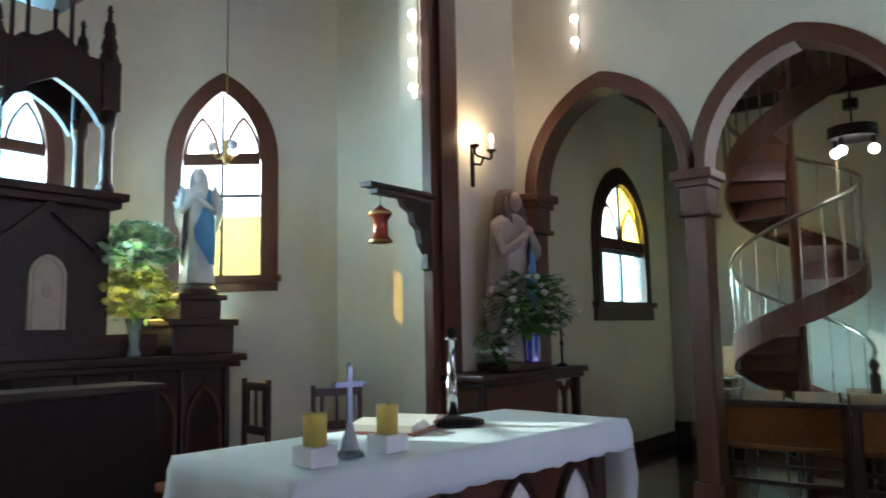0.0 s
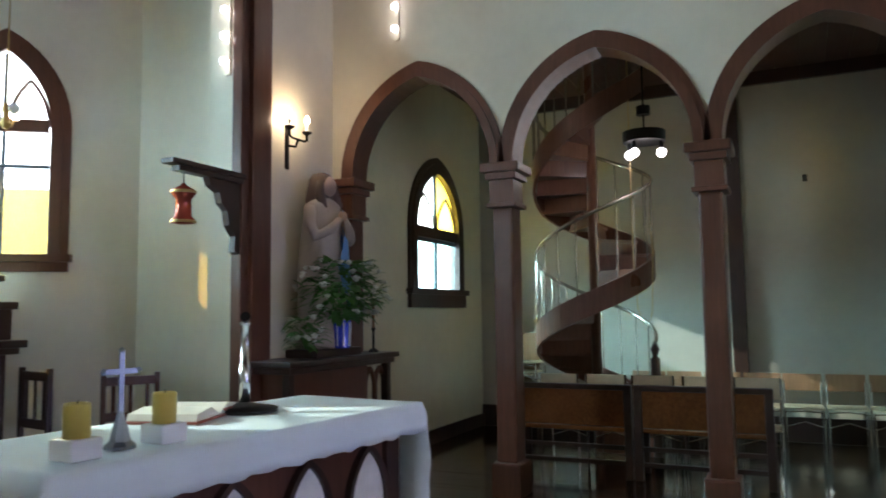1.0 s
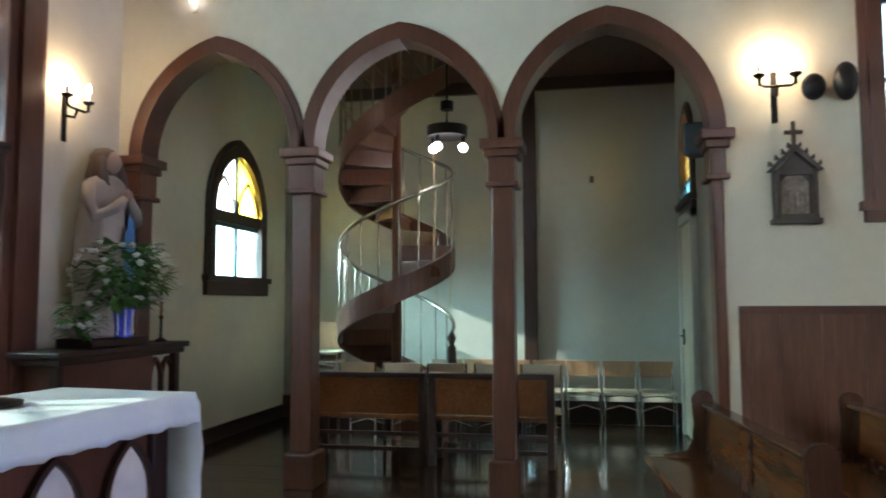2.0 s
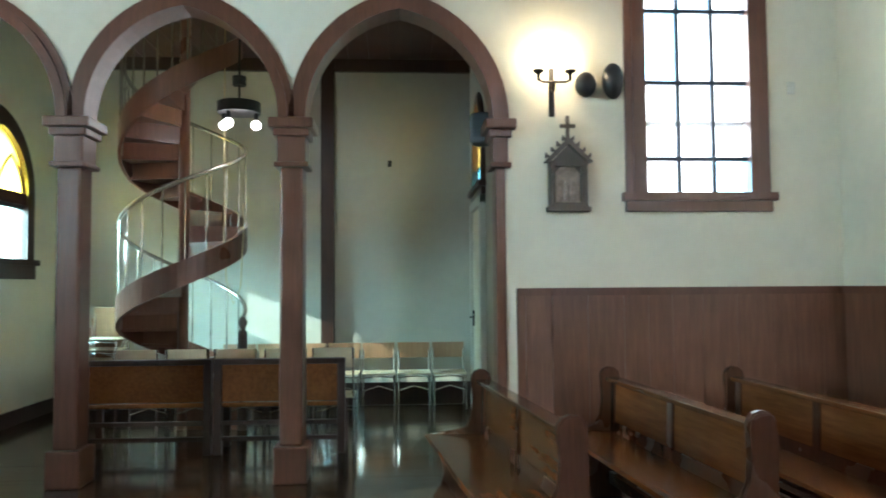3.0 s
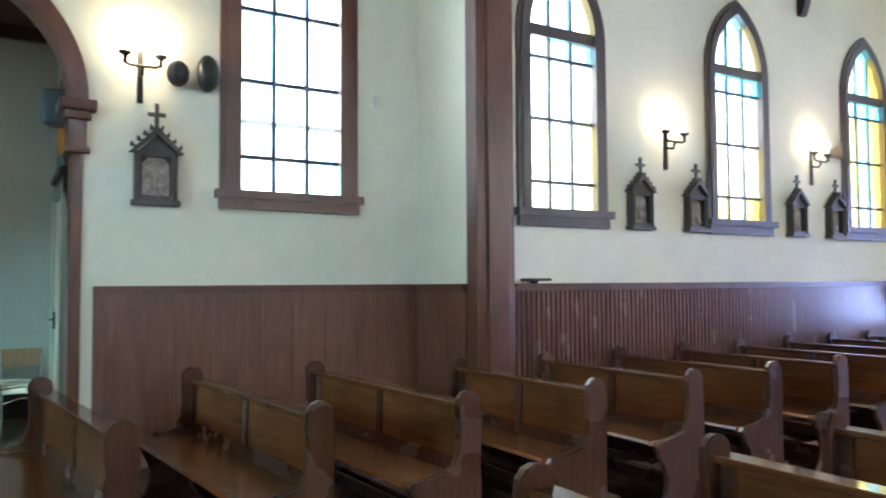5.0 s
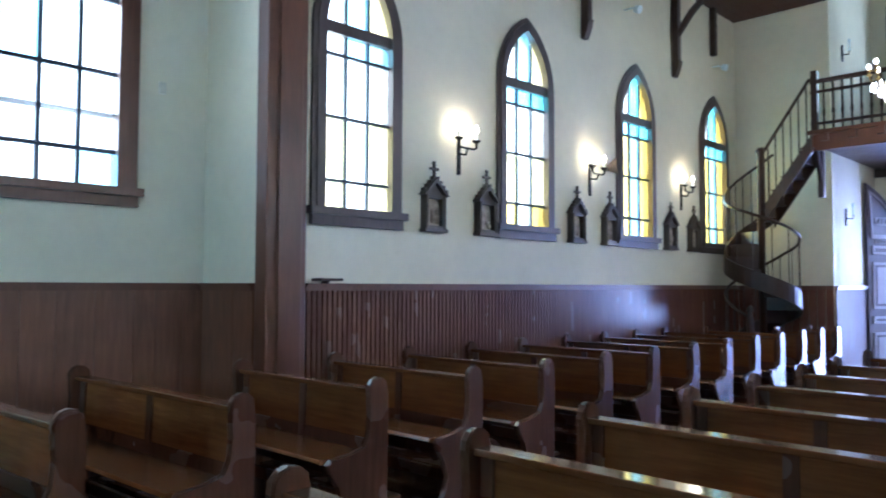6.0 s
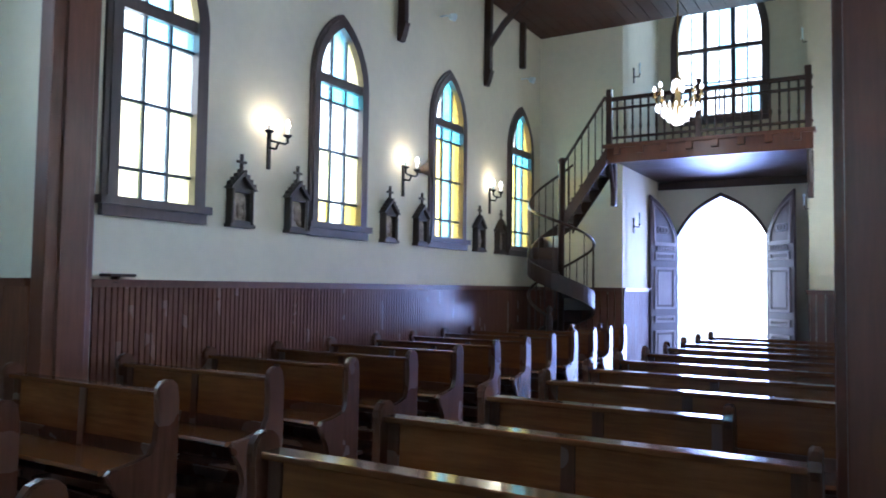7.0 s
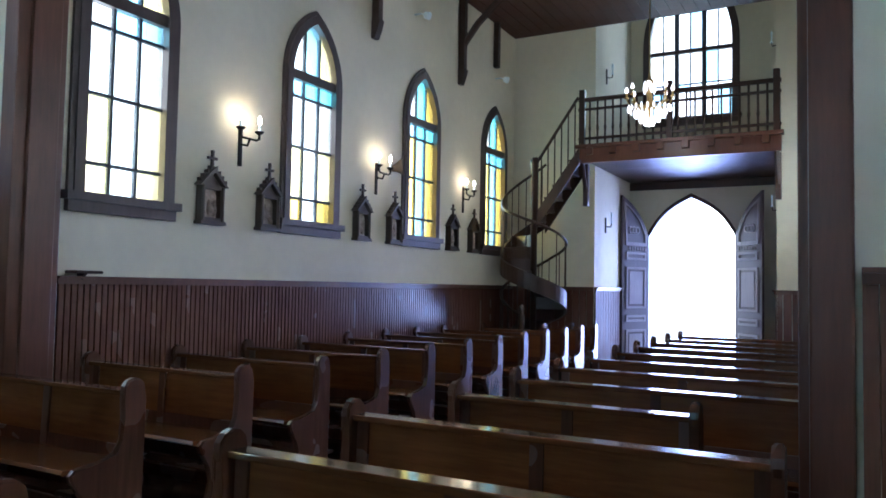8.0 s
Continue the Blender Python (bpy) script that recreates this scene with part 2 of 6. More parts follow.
# ---- structure ----
AISLE_WIN = (8.72, 0.62, 1.80, 2.55, 3.28)     # side chapel's end window: centre x, half width, sill, spring, apex
NAVE_WIN = [(WIN0 - BAY * k, 0.40, 2.08, 3.62, 4.28) for k in range(4)]
CROSS_WIN = (-2.81, 0.46, 2.20, 4.35, 5.1)
SIDE_WIN = (9.05, 0.48, 2.60, 3.05, 3.62)       # small window over the chapel's side door
ARCHES = [((a + b) / 2, (a - b) / 2 - 0.10, 0.0, 2.80, 3.69) for a, b in zip(PIER, PIER[1:])]

bm = nb()
box(bm, -40, 60, -60, 40, -0.45, -0.08)
ground = struct("ground", bm, plain("pale_paving", (0.55, 0.53, 0.5), 0.8), "pale sunlit paving outside the church", "ground")

bm = nb()
box(bm, XW - 0.3, XB + 0.3, YD - 0.2, 9.0, -0.07, -0.012)
floor = struct("floor", bm, FLOOR_WOOD, "dark polished narrow-board wooden floor", "floor")


def arcade_wall():
    bm = nb()
    wall(bm, on_x(XA, 1), YN - 0.2, PIER[3] + 0.02, 0.0, 2.8, AT, [(CROSS_WIN[0], CROSS_WIN[1], CROSS_WIN[2], 2.8, 2.8)])
    wall(bm, on_x(XA, 1), PIER[0] - 0.02, YR, 0.0, 2.8, AT)
    wall(bm, on_x(XA, 1), YN - 0.2, YR, 2.8, ZC, AT, [(c, w, 2.8, s, a) for c, w, _, s, a in ARCHES] + [(CROSS_WIN[0], CROSS_WIN[1], 2.8, *CROSS_WIN[3:])])
    return bm


wall_arcade = struct("wall_arcade", arcade_wall(), CREAM, "cream plastered wall above three pointed arches", "wall")
wall_altar = struct("wall_altar_side", quick(wall, on_y(YR, 1), 5.08, XB + 0.2, 0.0, ZC, 0.3, [AISLE_WIN]), CREAM, "cream plastered wall beside the chancel arch", "wall")
wall_altar_far = struct("wall_altar_far", quick(wall, on_y(YR, 1), XW, 0.95, 0.0, ZC, 0.3), CREAM, "cream plastered wall beyond the chancel arch", "wall")
wall_chapel = struct("wall_chapel", quick(wall, on_x(XB, 1), YC - 0.2, YR, 0.0, ZC, 0.25), BOARD_DIM, "boarded wall of the side chapel, off-white darkened for its gloom", "wall")
wall_chapel_side = struct("wall_chapel_side", quick(wall, on_y(YC, -1), XA + AT, XB, 0.0, ZC, 0.2, [SIDE_WIN]), BOARD_DIM, "off-white side wall of the chapel with a small window", "wall")
wall_step = struct("wall_nave_step", quick(wall, on_y(YN, -1), XN, XA, 0.0, ZC, 0.2), CREAM, "cream plastered return wall at the nave's beginning", "wall")
wall_nave = struct("wall_nave", quick(wall, on_x(XN, 1), YE, YN - 0.2, 0.0, ZC, 0.3, NAVE_WIN), CREAM, "pale plastered nave wall with four pointed windows", "wall")
wall_nave_far = struct("wall_nave_far", quick(wall, on_x(XS, -1), YE, YN - 0.2, 0.0, ZC, 0.3, NAVE_WIN), CREAM, "pale plastered nave wall with four pointed windows", "wall")
wall_step_far = struct("wall_nave_step_far", quick(wall, on_y(YN, -1), XW, XS, 0.0, ZC, 0.2), CREAM, "cream plastered return wall at the nave's beginning", "wall")
wall_cross_far = struct("wall_crossing_far", quick(wall, on_x(XW, -1), YN - 0.2, YR + 0.3, 0.0, ZC, 0.3, [CROSS_WIN]), CREAM, "cream plastered wall of the crossing with a window", "wall")
RX0, RX1 = 1.33, 4.04
wall_end = struct("wall_entrance", quick(wall, on_y(YE, -1), XS - 0.3, XN + 0.3, 0.0, ZC, 0.25, [((RX0 + RX1) / 2, (RX1 - RX0) / 2, 0.0, 6.5, 6.5)]), CREAM, "cream plastered entrance wall round the vestibule", "wall")
bm = nb()
for c, s in ((RX0, -1), (RX1, 1)):
    wall(bm, on_x(c, s), YD - 0.25, YE - 0.2, 0.0, 7.75, 0.25)
struct("wall_vestibule", bm, CREAM, "cream plastered side walls of the vestibule", "wall")
DOOR = (2.925, 0.78, 0.0, 2.42, 3.16)
BIGWIN = (2.95, 0.76, 4.60, 6.0, 7.40)
struct("wall_portal", quick(wall, on_y(YD, -1), RX0, RX1, 0.0, 4.0, 0.25, [DOOR]), CREAM, "cream plastered wall with the pointed portal", "wall")
struct("wall_portal_upper", quick(wall, on_y(YD, -1), RX0, RX1, 4.0, 7.7, 0.25, [BIGWIN]), CREAM, "cream plastered wall with a large pointed window", "wall")

# apse: a side wall, a canted wall with a window and the back wall, on both sides
AP = [(5.36, YR + 0.3), (5.36, 5.20), (3.95, 6.95), (2.05, 6.95), (0.64, 5.20), (0.64, YR + 0.3)]
APSE_WIN = (2.06, 3.20, 3.92)


def slanted(a, b):
    """A wall's plane from plan point a to b; depths run outwards, u from a."""
    (ax, ay), (bx, by) = a, b
    ln = math.hypot(bx - ax, by - ay)
    ux, uy = (bx - ax) / ln, (by - ay) / ln
    return (lambda u, d, z: (ax + ux * u + uy * d, ay + uy * u - ux * d, z)), ln


bm = nb()
for i, (a, b) in enumerate(zip(AP, AP[1:])):
    f, ln = slanted(a, b)
    hole = [(ln / 2, 0.40, *APSE_WIN)] if i in (1, 2, 3) else []
    wall(bm, f, -0.02, ln + 0.02, 0.0, ZC, 0.06, hole)
wall_apse = struct("wall_apse", bm, CREAM, "cream plastered polygonal apse with pointed windows", "wall")

bm = nb()
box(bm, XW - 0.3, XB + 0.3, YN - 0.2, 9.0, ZC, ZC + 0.1)
struct("ceiling_crossing", bm, CEIL_WOOD, "dark boarded ceiling", "ceiling")
bm = nb()
n = 26
for i in range(n):
    x0 = XS + (XN - XS) * i / n
    box(bm, x0 + 0.004, x0 + (XN - XS) / n - 0.004, YE, YN - 0.2, ZN, ZN + 0.05)
box(bm, XS, XN, YE, YN - 0.2, ZN + 0.04, ZN + 0.09)
struct("ceiling_nave", bm, CEIL_WOOD, "dark reddish-brown boarded nave ceiling", "ceiling")
bm = nb()
box(bm, RX0 - .2, RX1 + .2, YD - .3, YE, 7.7, 7.8)
box(bm, RX0 - .2, RX1 + .2, YE - .3, YE - .25, 6.4, 7.7)
struct("ceiling_vestibule", bm, CREAM, "pale plastered vestibule ceiling", "ceiling")
bm = nb()
n = 20
for i in range(n):
    y0 = YC + (YR - YC) * i / n
    box(bm, XA + AT, XB, y0 + 0.004, y0 + (YR - YC) / n - 0.004, 4.40, 4.44)
box(bm, XA + AT, XB, YC, YR, 4.435, 4.48)
struct("ceiling_chapel", bm, CEIL_WOOD, "dark boarded chapel ceiling under the gallery", "ceiling")

bm = nb()
box(bm, XS - 0.4, XN + 0.4, YE - 0.3, YN - 0.2, ZC + 0.005, ZC + 0.1)
box(bm, RX0 - 0.3, RX1 + 0.3, YE - 0.3, YE - 0.2, ZC, 7.8)
struct("roof", bm, DARK_WOOD, "dark roof over the nave", "roof")

# pale bright distance outside the windows and the portal
for nm, pts in (("backdrop_side", [(17, -34, -1), (17, 9, -1), (17, 9, 15), (17, -34, 15)]), ("backdrop_front", [(-12, -30, -1), (20, -30, -1), (20, -30, 15), (-12, -30, 15)])):
    bm = nb()
    bm.faces.new([bm.verts.new(p) for p in pts])
    struct(nm, bm, glow("bright_sky", (0.92, 0.97, 1.0), 3.2 if nm == "backdrop_side" else 2.4), "bright overcast distance outside", "backdrop")

# arcade: moulded arches, piers and capitals
arcade = thing("arcade", "red-brown wooden arcade of three pointed arches on square piers", "arcade", pose(XA, 0, 0), kind="structure")
for c, w, _, spring, apex in ARCHES:
    bm = nb()
    f = lambda u, d, z: (d, u, z)
    inn, mid, out = pointed(c, w, spring, apex, 14, -0.005), pointed(c, w, spring, apex, 14, 0.07), pointed(c, w, spring, apex, 14, 0.125)
    band(bm, inn, mid, f, -0.035, AT + 0.035)
    band(bm, mid, out, f, -0.02, -0.001)
    part("arch_moulding", bm, RED_WOOD, arcade)
for i, y in enumerate(PIER):
    h0, h1 = (-0.13, 0.13)
    if i == 0:
        h0, h1 = (-0.13, 0.10)
    if i == 3:
        h0, h1 = (0.0, 0.13)
    bm = nb()
    q = lambda e, z0, z1, r=0.01: rbox(bm, -0.03 - e, AT + 0.01 + e, y + h0 * 0.75 - e, y + h1 * 0.75 + e, z0, z1, r)
    q(-0.008, 0.28, 2.42, 0.02)
    q(0.03, 0.0, 0.28, 0.015)
    part("pier", bm, RED_WOOD, arcade)
    bm = nb()
    q(0.035, 2.42, 2.46)
    q(0.012, 2.46, 2.66)
    q(0.04, 2.66, 2.72)
    q(0.075, 2.72, 2.80, 0.015)
    part("capital", bm, RED_WOOD, arcade)

# great wooden pilasters at the chancel arch and where the nave begins
def pilaster(name, x0, x1, y0, y1, steps):
    bm = nb()
    rbox(bm, x0, x1, y0, y1, 0.0, ZC, 0.012)
    for a, b, c, d in steps:
        rbox(bm, a, b, c, d, 0.0, ZC, 0.01)
    struct(name, bm, RED_WOOD, "tall red-brown wooden pilaster from floor to ceiling", "pilaster")


pilaster("pilaster_chancel", 5.05, 5.43, YR - 0.06, YR + 0.04, [(5.14, 5.36, YR - 0.10, YR - 0.05)])
pilaster("pilaster_chancel_far", 0.58, 0.92, YR - 0.06, YR + 0.32, [(0.64, 0.84, YR - 0.10, YR - 0.05)])
pilaster("pilaster_nave", XN - 0.04, XN + 0.12, YN - 0.36, YN + 0.012, [(XN - 0.07, XN - 0.03, YN - 0.30, YN - 0.08)])
pilaster("pilaster_nave_far", XS - 0.10, XS + 0.05, YN - 0.36, YN + 0.04, [(XS + 0.03, XS + 0.09, YN - 0.30, YN - 0.06)])

# wainscot of wide planks in the crossing
def planks(name, place, u0, u1, step, parent_label, mat, gap=0.006, proud=0.025, jitter=0.0, rnd=None, top=ZD):
    holder = thing(name, parent_label, "wainscot", kind="structure")
    u = u0
    k = 0
    while u < u1 - 0.02:
        w = step * (1 + (rnd.uniform(-jitter, jitter) if rnd else 0))
        e = min(u + w, u1)
        bm = nb()
        prism(bm, [(u + gap / 2, 0.13), (e - gap / 2, 0.13), (e - gap / 2, top - 0.05), (u + gap / 2, top - 0.05)], place, -proud - (rnd.uniform(0, 0.003) if rnd else 0), -0.001)
        part("plank", bm, mat, holder)
        u, k = e, k + 1
    bm = nb()
    prism(bm, [(u0, top - 0.06), (u1, top - 0.06), (u1, top - 0.02), (u0, top - 0.02)], place, -0.045, 0)
    prism(bm, [(u0, top - 0.02), (u1, top - 0.02), (u1, top), (u0, top)], place, -0.065, 0)
    part("dado_rail", bm, RED_WOOD, holder)
    bm = nb()
    prism(bm, [(u0, 0), (u1, 0), (u1, 0.14), (u0, 0.14)], place, -0.04, 0)
    part("skirting", bm, DARK_WOOD, holder)
    return holder


MATT_WOOD = wood("unpolished_wood", (0.04, 0.018, 0.014), (0.11, 0.05, 0.036), 0.62)
rnd = random.Random(4)
planks("wainscot_crossing", on_x(XA, 1), YN, -1.33, 0.24, "wainscot of wide red-brown planks with a moulded rail", PANEL, 0.003, jitter=0.3, rnd=rnd)
planks("wainscot_return", on_y(YN, -1), XN + 0.12, XA - 0.03, 0.24, "wainscot of wide red-brown planks with a moulded rail", PANEL, 0.003, jitter=0.3, rnd=rnd)
planks("wainscot_nave", on_x(XN, 1), YE, YN - 0.36, 0.052, "grooved narrow-board wainscot with a moulded rail", WAINSCOT, 0.012)
planks("wainscot_nave_far", on_x(XS, -1), YE, YN - 0.36, 0.15, "grooved narrow-board wainscot with a moulded rail", WAINSCOT, 0.012)
planks("wainscot_entrance", on_y(YE, -1), RX1, XN - 0.03, 0.12, "grooved narrow-board wainscot with a moulded rail", WAINSCOT, 0.01)
planks("wainscot_entrance_far", on_y(YE, -1), XS + 0.03, RX0, 0.12, "grooved narrow-board wainscot with a moulded rail", WAINSCOT, 0.01)
planks("wainscot_vestibule", on_x(RX1, 1), YD, YE - 0.01, 0.15, "dark wainscot in the vestibule", MATT_WOOD, 0.01)
planks("wainscot_vestibule_far", on_x(RX0, -1), YD, YE - 0.01, 0.15, "dark wainscot in the vestibule", MATT_WOOD, 0.01)
planks("wainscot_step_far", on_y(YN, -1), XW, XS - 0.12, 0.24, "wainscot of wide red-brown planks with a moulded rail", PANEL, 0.003, jitter=0.3, rnd=rnd, top=1.54)
bm = nb()
prism(bm, [(XA + AT + 0.01, 0), (XB, 0), (XB, 0.16), (XA + AT + 0.01, 0.16)], on_y(YR, 1), -0.03, 0)
struct("baseboard_chapel", bm, DARK_WOOD, "dark wooden skirting board", "baseboard")
bm = nb()
box(bm, XB - 0.03, XB, YC, YR, 0, 0.28)
struct("baseboard_chapel_back", bm, DARK_WOOD, "dark wooden skirting board", "baseboard")

# ---- windows ----
def arch_cell(line, a, b, base):
    """The outline of the field of a pointed arch between a and b, above base."""
    us = [u for u, _ in line]

    def height(u):
        for (p, zp), (q, zq) in zip(line, line[1:]):
            if min(p, q) <= u <= max(p, q):
                return zp if abs(q - p) < 1e-6 else zp + (zq - zp) * (u - p) / (q - p)
        return base
    inner = sorted([u for u in us if a < u < b])
    top = [(u, height(u)) for u in [a] + inner + [b]]
    return [(a, base), (b, base)] + [(u, max(z, base + 0.002)) for u, z in top[::-1]]


def window(name, place, win, cols, rows, label, tint, frame_mat=FRAME_GREY, casing=0.095, sill=0.13, transom=None, deep=0.10, bar=0.022, heads=False, stout=(), cross=(), barless=(), proud=0.045):
    """A pointed window: casing, sill, transom, bars and panes. rows: heights of the bars from the sill to the transom."""
    c, w, z0, spring, apex = win
    ob = thing(name, label, "window", kind="structure")
    jamb = lambda g: [(c - w - g, z0)] + pointed(c, w, spring, apex, 10, g) + [(c + w + g, z0)]
    bm = nb()
    band(bm, jamb(-0.035 if proud > 0.03 else -0.015), jamb(casing * 0.55), place, -proud, deep)
    band(bm, jamb(casing * 0.55), jamb(casing), place, -proud * 0.66, 0.002)
    part("window_frame", bm, frame_mat, ob)
    bm = nb()
    e = w + casing + 0.035
    prism(bm, [(c - e, z0 - 0.045), (c + e, z0 - 0.045), (c + e, z0 + 0.02), (c - e, z0 + 0.02)], place, -0.085, deep)
    prism(bm, [(c - e + 0.03, z0 - sill), (c + e - 0.03, z0 - sill), (c + e - 0.03, z0 - 0.045), (c - e + 0.03, z0 - 0.045)], place, -0.05, 0.0)
    part("window_sill", bm, frame_mat, ob)
    a0, a1 = c - w + 0.03, c + w - 0.03
    zt = rows[-1]
    bm = nb()
    for k in range(1, cols):
        u = a0 + (a1 - a0) * k / cols
        t = bar * (1.6 if k in stout else 0.5)
        top = (spring + (apex - spring) * math.sqrt(max(0.0, 1 - abs(u - c) / w)) - 0.06) if heads is None else apex - 0.05 - abs(u - c) * 0.9
        prism(bm, [(u - t, z0), (u + t, z0), (u + t, top), (u - t, top)], place, 0.018 if proud < 0.03 else 0.008 if k not in stout else 0.004, 0.036 if proud < 0.03 else 0.048)
    for z in cross:
        half = w * (1 - ((z - spring) / (apex - spring)) ** 2) - 0.02
        prism(bm, [(c - half, z - bar / 2), (c + half, z - bar / 2), (c + half, z + bar / 2), (c - half, z + bar / 2)], place, 0.010, 0.046)
    for z in rows[1:-1]:
        if z in barless:
            continue
        prism(bm, [(a0, z - bar / 2), (a1, z - bar / 2), (a1, z + bar / 2), (a0, z + bar / 2)], place, 0.010, 0.046)
    part("glazing_bars", bm, LEAD, ob)
    if transom:
        bm = nb()
        prism(bm, [(a0, zt - transom / 2), (a1, zt - transom / 2), (a1, zt + transom / 2), (a0, zt + transom / 2)], place, -0.02, 0.05)
        part("transom", bm, frame_mat, ob)
    if heads:
        for s in (-1, 1):
            top = zt + (apex - zt) * 0.62
            bm = nb()
            band(bm, pointed(c + s * w / 2, w / 2 - 0.02, zt, top, 8, -0.03), pointed(c + s * w / 2, w / 2 - 0.02, zt, top, 8), place, 0.006, 0.05)
            part("tracery", bm, frame_mat, ob)
    line = pointed(c, w, spring, apex, 12, -0.02)
    for k in range(cols):
        u0, u1 = a0 + (a1 - a0) * k / cols, a0 + (a1 - a0) * (k + 1) / cols
        for j, (za, zb) in enumerate(zip(rows, rows[1:])):
            bm = nb()
            prism(bm, [(u0, za), (u1, za), (u1, zb), (u0, zb)], place, 0.024, 0.030)
            part("pane", bm, tint(k, j), ob)
        bm = nb()
        prism(bm, arch_cell(line, u0, u1, zt), place, 0.024, 0.030)
        part("pane", bm, tint(k, 99), ob)
    return ob


def nave_tint(strong, flip):
    def f(k, j):
        k = 2 - k if flip else k
        if j == 3:
            return (PALE_BLUE, BLUE, BLUE)[k] if strong else (CLEAR, PALE_BLUE, PALE_BLUE)[k]
        if j == 99:
            return (CLEAR, BLUE, YELLOW)[k] if strong > 1 else (CLEAR, PALE_BLUE, PALE_YELLOW)[k]
        if strong > 1:
            return (YELLOW, PALE_BLUE, YELLOW)[k]
        if j == 0:
            return (YELLOW, CLEAR, YELLOW)[k] if strong else (PALE_YELLOW, CLEAR, PALE_YELLOW)[k]
        return (PALE_YELLOW, CLEAR, PALE_YELLOW)[k] if j == 1 else CLEAR
    return f


ROWS_N = [2.10, 2.335, 2.875, 3.41, 3.63]
for k, w in enumerate(NAVE_WIN):
    for far, face, sg in ((0, XN, 1), (1, XS, -1)):
        window(f"window_nave_{k + 1}{'b' if far else ''}", on_x(face, sg), w, 3, ROWS_N, "tall pointed window with three columns of clear, yellow and turquoise panes", nave_tint((0, 1, 2, 2)[k], True) if not far else (lambda a, b: FROST), transom=0.10, bar=0.027)
        sky_lamp("window_sky_light", (face + sg * 0.62, w[0], 3.2), (face - sg * 1.0, w[0], 3.2), 1.1, 2.6, 85 if not far else 120, (1.0, 0.98, 0.86))
for far, face, sg in ((0, XA, 1), (1, XW, -1)):
    window(f"window_crossing_{far + 1}", on_x(face, sg), CROSS_WIN, 3, [2.23, 2.50, 3.12, 3.71, 4.30], "tall window of three columns of pale panes in a dark wooden frame", (lambda k, j: CLEAR if (k + j) % 4 else PALE_BLUE) if not far else (lambda k, j: FROST), frame_mat=RED_WOOD, transom=0.1, casing=0.13, bar=0.032)
    sky_lamp("window_sky_light", (face + sg * 0.62, CROSS_WIN[0], 3.6), (face - sg, CROSS_WIN[0], 3.4), 1.2, 3.2, 150 if not far else 330)
window("window_chapel", on_y(YR, 1), AISLE_WIN, 2, [1.83, 2.42, 2.50], "pointed chapel window with white panes and yellow tracery glass", lambda k, j: (MILKY_WHITE, MILKY_YELLOW)[k] if j == 99 else SKY_GLASS, frame_mat=DARK_WOOD, heads=True, casing=0.15, transom=0.13, sill=0.2, bar=0.06)
sky_lamp("window_sky_light", (AISLE_WIN[0] - 0.15, YR + 0.55, 2.7), (AISLE_WIN[0] + 0.75, YR - 3.0, 0.35), 1.4, 1.5, 300, (0.62, 0.97, 1.0), 70)
for i, t in ((1, 0), (2, 1), (3, 2)):
    f, ln = slanted(AP[i], AP[i + 1])
    win = (ln / 2, 0.40, *APSE_WIN)
    tint = (lambda k, j: YELLOW if j == 0 else MILKY_WHITE, lambda k, j: YELLOW if j == 0 else PALE_BLUE, lambda k, j: MILKY_WHITE if j == 99 else SKY_GLASS)[t]
    window(f"window_apse_{t + 1}", f, win, 2, [2.09, 2.66, 2.86, 3.22], "pointed apse window with white and yellow panes in a red-brown frame", tint, frame_mat=RED_WOOD, heads=True, casing=0.15, transom=0.11, bar=0.03, deep=0.035, barless=(2.66,), proud=0.016)
    a, b = Vector(f(ln / 2, 0.62, 3.0)), Vector(f(ln / 2, -1.5, 2.0))
    sky_lamp("window_sky_light", a, b, 1.1, 2.2, (180, 420, 540)[t], (0.80, 0.96, 1.0), 130)
window("window_gallery", on_y(YD, -1), BIGWIN, 6, [4.62, 5.10, 5.24, 5.85], "large pointed window with six columns of clear panes", lambda k, j: PALE_BLUE if (k * 3 + j) % 5 == 0 else CLEAR, transom=0.075, bar=0.026, heads=None, stout=(2, 4), cross=(6.58,))
sky_lamp("window_sky_light", (BIGWIN[0], YD - 0.6, 5.6), (BIGWIN[0], YD + 2, 5.2), 1.8, 2.2, 70)
window("window_chapel_side", on_y(YC, -1), SIDE_WIN, 2, [2.62, 2.86, 3.08], "small pointed window with yellow and blue glass", lambda k, j: (YELLOW, BLUE)[(k + j) % 2], frame_mat=DARK_WOOD, casing=0.08)
sky_lamp("window_sky_light", (9.05, YC - 0.5, 3.1), (9.05, YC + 1, 2.9), 0.9, 1.1, 14)
sky_lamp("portal_sky_light", (DOOR[0], YD - 1.3, 2.0), (DOOR[0], YD + 4, 1.8), 3.0, 4.4, 620, (0.42, 0.50, 1.0), 120)

# ---- pews ----
END = [(-0.06, 0), (0.36, 0), (0.35, 0.06), (0.29, 0.13), (0.27, 0.22), (0.30, 0.32), (0.37, 0.40), (0.39, 0.45), (0.36, 0.475), (0.20, 0.485), (0.11, 0.51), (0.075, 0.58),
       (0.07, 0.70), (0.07, 0.80), (0.085, 0.835), (0.08, 0.87), (0.055, 0.90), (0.02, 0.912), (-0.02, 0.905), (-0.05, 0.88), (-0.06, 0.84), (-0.052, 0.80), (-0.06, 0.70)]


